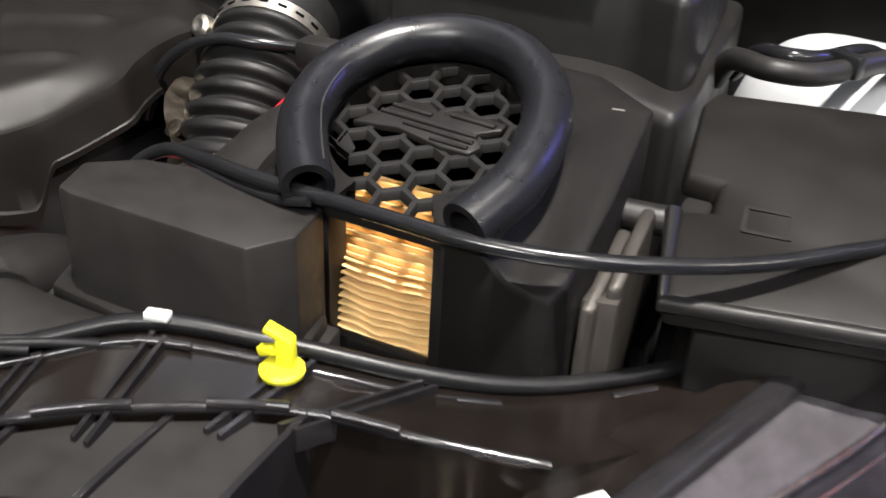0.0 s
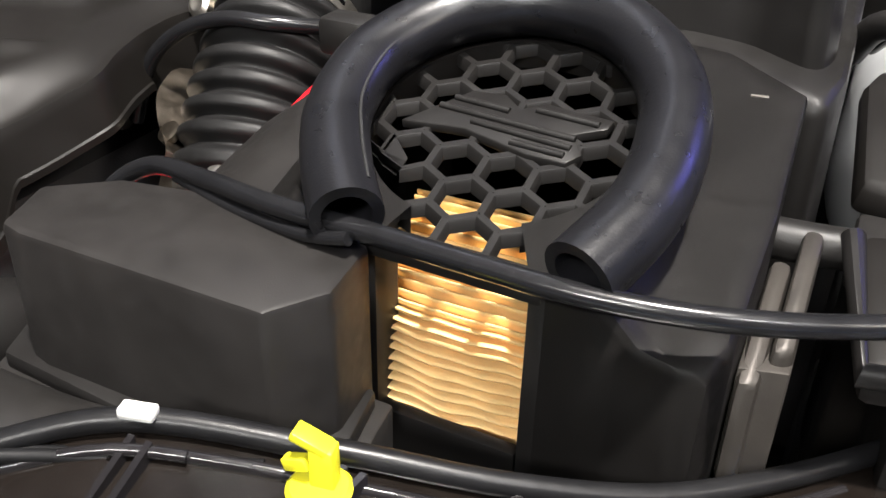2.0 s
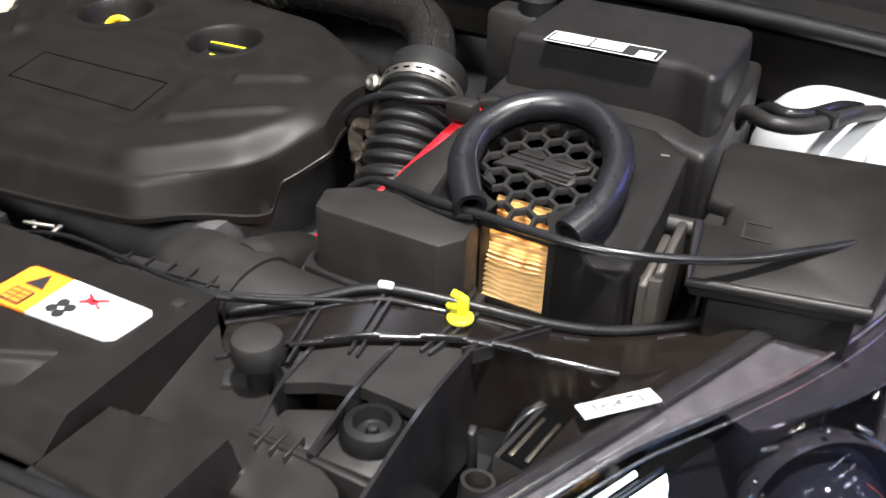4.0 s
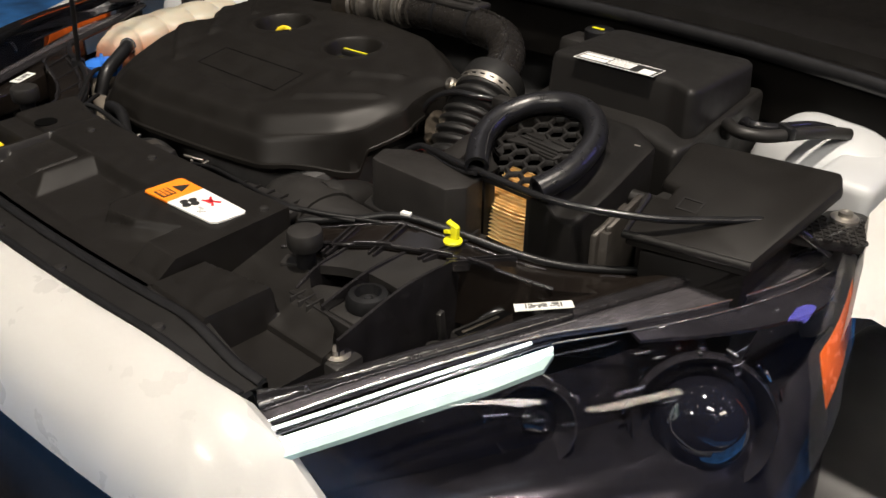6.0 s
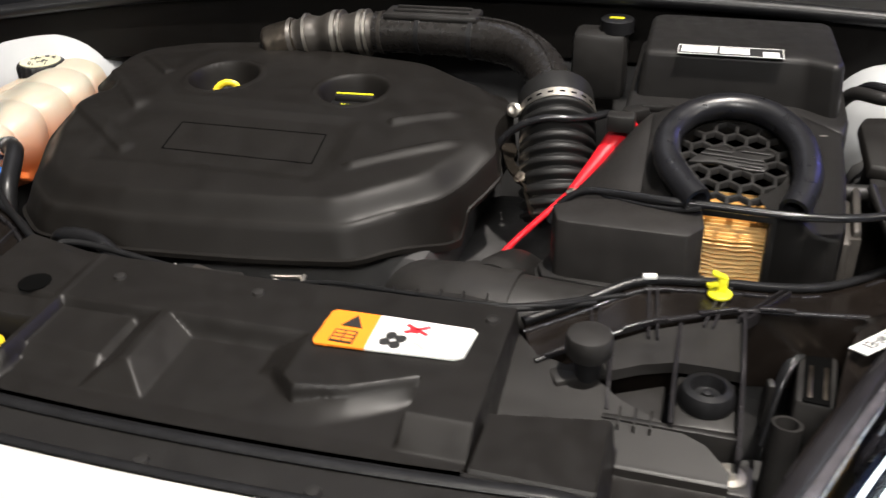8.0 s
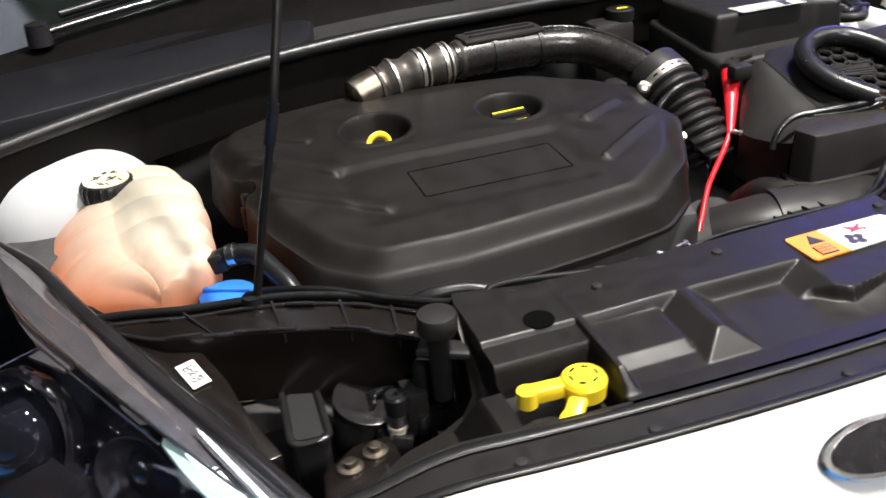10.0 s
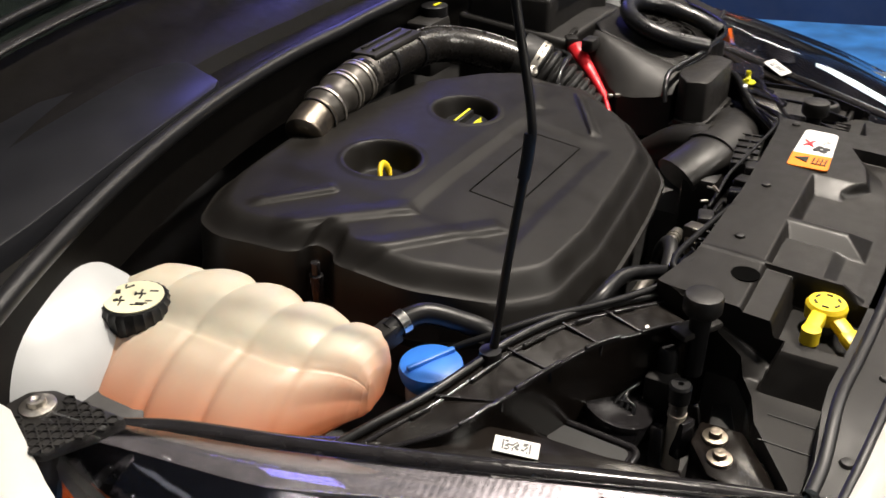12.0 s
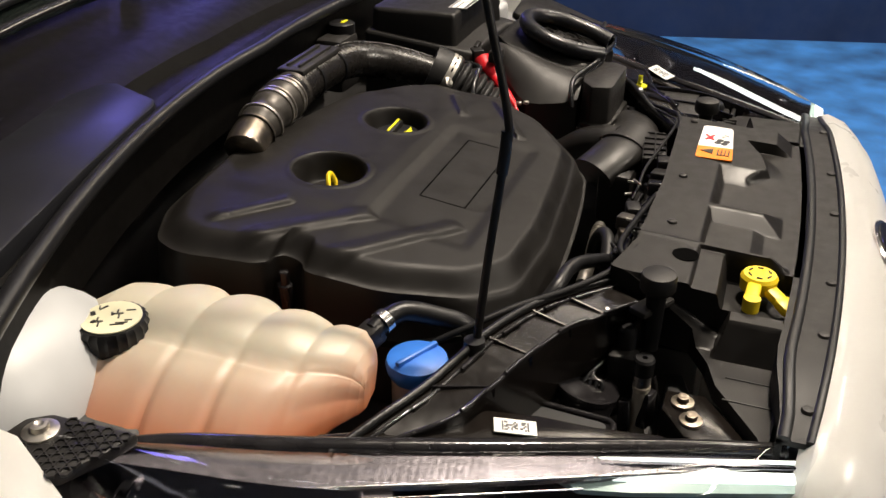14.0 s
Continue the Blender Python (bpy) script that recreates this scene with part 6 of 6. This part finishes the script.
part("nipple", sweep([(-0.478, 0.385, 0.795), (-0.455, 0.378, 0.808), (-0.436, 0.371, 0.816)], 0.0085, 14, 6), NECK, tank, "milky outlet nipple")
part("tank_foot", block((-0.545, 0.49, 0.69), (0.10, 0.16, 0.12), 0.01), DEEP, tank)
hose = thing("tank_hose", (-0.41, 0.34, 0.80), "black coolant hose with bright spring clamp", "hose")
part("hose", sweep([(-0.440, 0.372, 0.815), (-0.424, 0.366, 0.820), (-0.405, 0.352, 0.822), (-0.39, 0.325, 0.813), (-0.378, 0.298, 0.80), (-0.372, 0.28, 0.77)], 0.0105, 14, 8), RUBBER, hose)
part("clamp", sweep([(-0.430, 0.3685, 0.8185), (-0.422, 0.365, 0.8205)], 0.0125, 18, 2), CHROME, hose, "bright hose clamp")
part("connector", block((-0.440, 0.3735, 0.812), (0.02, 0.022, 0.022), 0.004, rot(0, -20, -25)), GREYP, hose, "grey connector")
washer = thing("washer_filler", (-0.441, 0.326, 0.72), "blue screen washer cap on a milky filler neck", "washer cap")
part("cap", lathe([(0.001, -0.014), (0.026, -0.014), (0.029, -0.008), (0.0305, 0.0), (0.029, 0.005), (0.022, 0.008), (0.001, 0.009)], (-0.441, 0.326, 0.792), 40), BLUE, washer)
part("cap_rib", block((-0.441, 0.326, 0.8015), (0.052, 0.006, 0.006), 0.002, rot(0, 0, -25)), BLUE, washer)
part("neck", lathe([(0.001, 0), (0.025, 0), (0.025, 0.11), (0.001, 0.111)], (-0.441, 0.326, 0.675), 32), NECK, washer, "milky neck")
rod = thing("prop_rod", (-0.39, 0.28, 0.78), "long black bonnet prop rod in a rubber grommet", "prop rod")
part("rod", sweep([(-0.4215, 0.2758, 0.790), (-0.408, 0.2734, 0.85), (-0.397, 0.2714, 0.90), (-0.3765, 0.2665, 0.985), (-0.3690, 0.2665, 1.02), (-0.348, 0.2924, 1.10), (-0.3232, 0.325, 1.2), (-0.2738, 0.390, 1.4), (-0.225, 0.455, 1.6)], 0.0040, 12, 8), PANEL, rod)
part("grommet", lathe([(0.001, 0), (0.017, 0), (0.017, 0.012), (0.011, 0.018), (0.010, 0.032), (0.001, 0.033)], (-0.4205, 0.2757, 0.785), 24), RUBBER, rod, "rubber foot grommet")
part("sleeve", sweep([(-0.380, 0.2673, 0.972), (-0.3750, 0.2663, 0.992), (-0.3710, 0.2664, 1.01)], 0.0055, 12, 4), RUBBER, rod, "rubber sleeve at the bend")

# ---- wiring between engine and radiator cover ----
rnd = random.Random(7)
loom = thing("wiring_loom", (-0.05, 0.2, 0.74), "tangled black wiring loom behind the radiator cover", "wiring")
LOOM_RUNS = (
    ([(0.38, 0.258, 0.811), (0.31, 0.229, 0.812), (0.255, 0.192, 0.818), (0.215, 0.175, 0.822), (0.124, 0.185, 0.815), (0.064, 0.194, 0.808), (0.023, 0.195, 0.800), (-0.002, 0.198, 0.790)], 0.0022),
    ([(0.36, 0.250, 0.811), (0.31, 0.224, 0.814), (0.275, 0.194, 0.820), (0.247, 0.177, 0.824), (0.184, 0.164, 0.820), (0.124, 0.158, 0.814), (0.110, 0.158, 0.800)], 0.0024),
    ([(0.30, 0.212, 0.814), (0.262, 0.186, 0.820), (0.238, 0.172, 0.823), (0.176, 0.159, 0.819), (0.114, 0.153, 0.812), (0.095, 0.156, 0.795)], 0.0024),
    ([(0.04, 0.150, 0.795), (-0.016, 0.148, 0.812), (-0.10, 0.158, 0.815), (-0.16, 0.160, 0.818), (-0.195, 0.165, 0.820), (-0.204, 0.172, 0.815), (-0.215, 0.185, 0.79)], 0.0036),
    ([(0.02, 0.172, 0.79), (-0.034, 0.170, 0.808), (-0.105, 0.177, 0.814), (-0.173, 0.182, 0.820), (-0.204, 0.179, 0.822), (-0.211, 0.172, 0.820), (-0.214, 0.160, 0.816), (-0.206, 0.148, 0.808)], 0.0034),
    ([(-0.12, 0.182, 0.79), (-0.17, 0.178, 0.806), (-0.214, 0.169, 0.815), (-0.257, 0.192, 0.813), (-0.298, 0.221, 0.812), (-0.345, 0.256, 0.814), (-0.385, 0.292, 0.806), (-0.41, 0.33, 0.79)], 0.0036),
    ([(-0.14, 0.170, 0.80), (-0.19, 0.176, 0.806), (-0.23, 0.186, 0.806), (-0.27, 0.208, 0.80), (-0.32, 0.250, 0.79)], 0.0030))
for pts, r in LOOM_RUNS:
    part("cable", sweep(pts, r, 12, 8), LOOM, loom)
# ribbed plug between the duct and the radiator cover, smaller plugs along the loom
rib_turn = rot(0, 0, 8)
part("connector", block((0.165, 0.196, 0.796), (0.105, 0.034, 0.016), 0.004, rib_turn), GREYP, loom, "grey-black ribbed connector")
for k in range(5):
    part("connector_rib", block((0.122 + 0.021 * k, 0.190 + 0.003 * k, 0.8050), (0.0022, 0.031, 0.004), 0.0008, rib_turn), BLACK, loom)
part("connector_rib", block((0.165, 0.196, 0.8050), (0.10, 0.0022, 0.004), 0.0008, rib_turn), BLACK, loom)
for at, size, turn, mat in (((0.100, 0.172, 0.804), (0.030, 0.022, 0.014), 10, GREYP), ((0.066, 0.170, 0.797), (0.028, 0.030, 0.018), -6, BLACK), ((0.034, 0.172, 0.795), (0.022, 0.026, 0.018), 8, GLOSS), ((-0.045, 0.190, 0.794), (0.034, 0.018, 0.018), 14, GREYP), ((-0.074, 0.194, 0.792), (0.022, 0.020, 0.018), -10, DULLBAR), ((-0.09, 0.193, 0.780), (0.020, 0.012, 0.020), 20, BRONZE), ((0.012, 0.168, 0.792), (0.016, 0.010, 0.012), 0, GREYP), ((-0.012, 0.166, 0.794), (0.014, 0.012, 0.010), 12, GLOSS), ((-0.03, 0.165, 0.793), (0.010, 0.014, 0.010), -8, GREYP), ((-0.205, 0.150, 0.803), (0.030, 0.012, 0.010), 25, GREYP), ((-0.17, 0.185, 0.796), (0.022, 0.014, 0.016), 5, GLOSS)):
    part("connector", block(at, size, 0.003, rot(0, 6, turn)), mat, loom, "small plug connector")
for at, size, turn in (((0.018, 0.197, 0.806), (0.026, 0.003, 0.003), 30), ((0.030, 0.203, 0.800), (0.004, 0.016, 0.003), 10), ((-0.055, 0.157, 0.816), (0.003, 0.010, 0.003), 20), ((0.000, 0.205, 0.796), (0.012, 0.003, 0.003), -35), ((-0.095, 0.186, 0.806), (0.003, 0.010, 0.003), 0)):
    part("spring_clip", block(at, size, 0.0008, rot(8, 10, turn)), STEEL, loom, "bright wire clip")
for k in range(9):
    x0 = 0.12 - 0.03 * k
    part("wire", sweep([(x0, 0.20 + 0.008 * rnd.uniform(-1, 1), 0.765), (x0 - 0.03, 0.200 + 0.012 * rnd.uniform(-1, 1), 0.782 + 0.006 * rnd.random()), (x0 - 0.06, 0.185 + 0.012 * rnd.uniform(-1, 1), 0.780), (x0 - 0.09, 0.195, 0.76)], 0.0018 + 0.0012 * rnd.random(), 7, 8), LOOM, loom)
for k in range(4):
    part("bracket_bar", block((-0.02 - 0.024 * k, 0.172, 0.789 + 0.002 * k), (0.005, 0.034, 0.003), 0.001, rot(0, 0, 10)), GREYP, loom, "thin grey bracket bar")
part("loom_tray", block((-0.02, 0.192, 0.725), (0.50, 0.036, 0.06), 0.006), BLACK, loom)
cool = thing("coolant_pipe", (-0.2, 0.25, 0.72), "smooth black hose beside a bright metal pipe by the engine", "hose")
part("hose", sweep([(-0.31, 0.275, 0.735), (-0.285, 0.252, 0.768), (-0.257, 0.2355, 0.792), (-0.2155, 0.229, 0.796), (-0.18, 0.214, 0.788), (-0.151, 0.199, 0.776), (-0.12, 0.19, 0.755)], 0.0082, 18, 10), RUBBER, cool)
part("elbow", sweep([(-0.155, 0.200, 0.765), (-0.118, 0.206, 0.782), (-0.095, 0.216, 0.782), (-0.085, 0.226, 0.765), (-0.083, 0.23, 0.74)], 0.0085, 16, 8), BELLOWS, cool, "black rubber elbow")
part("stub", sweep([(0.046, 0.2447, 0.718), (-0.03, 0.238, 0.731), (-0.108, 0.228, 0.743), (-0.17, 0.224, 0.748)], 0.0082, 18, 6), STEEL, cool, "bright metal pipe")
for k in range(3):
    part("pipe_ring", sweep([(0.030 - 0.012 * k, 0.2435 - 0.001 * k, 0.7205 + 0.002 * k), (0.025 - 0.012 * k, 0.243 - 0.001 * k, 0.7215 + 0.002 * k)], 0.0096, 18, 2), STEEL, cool)
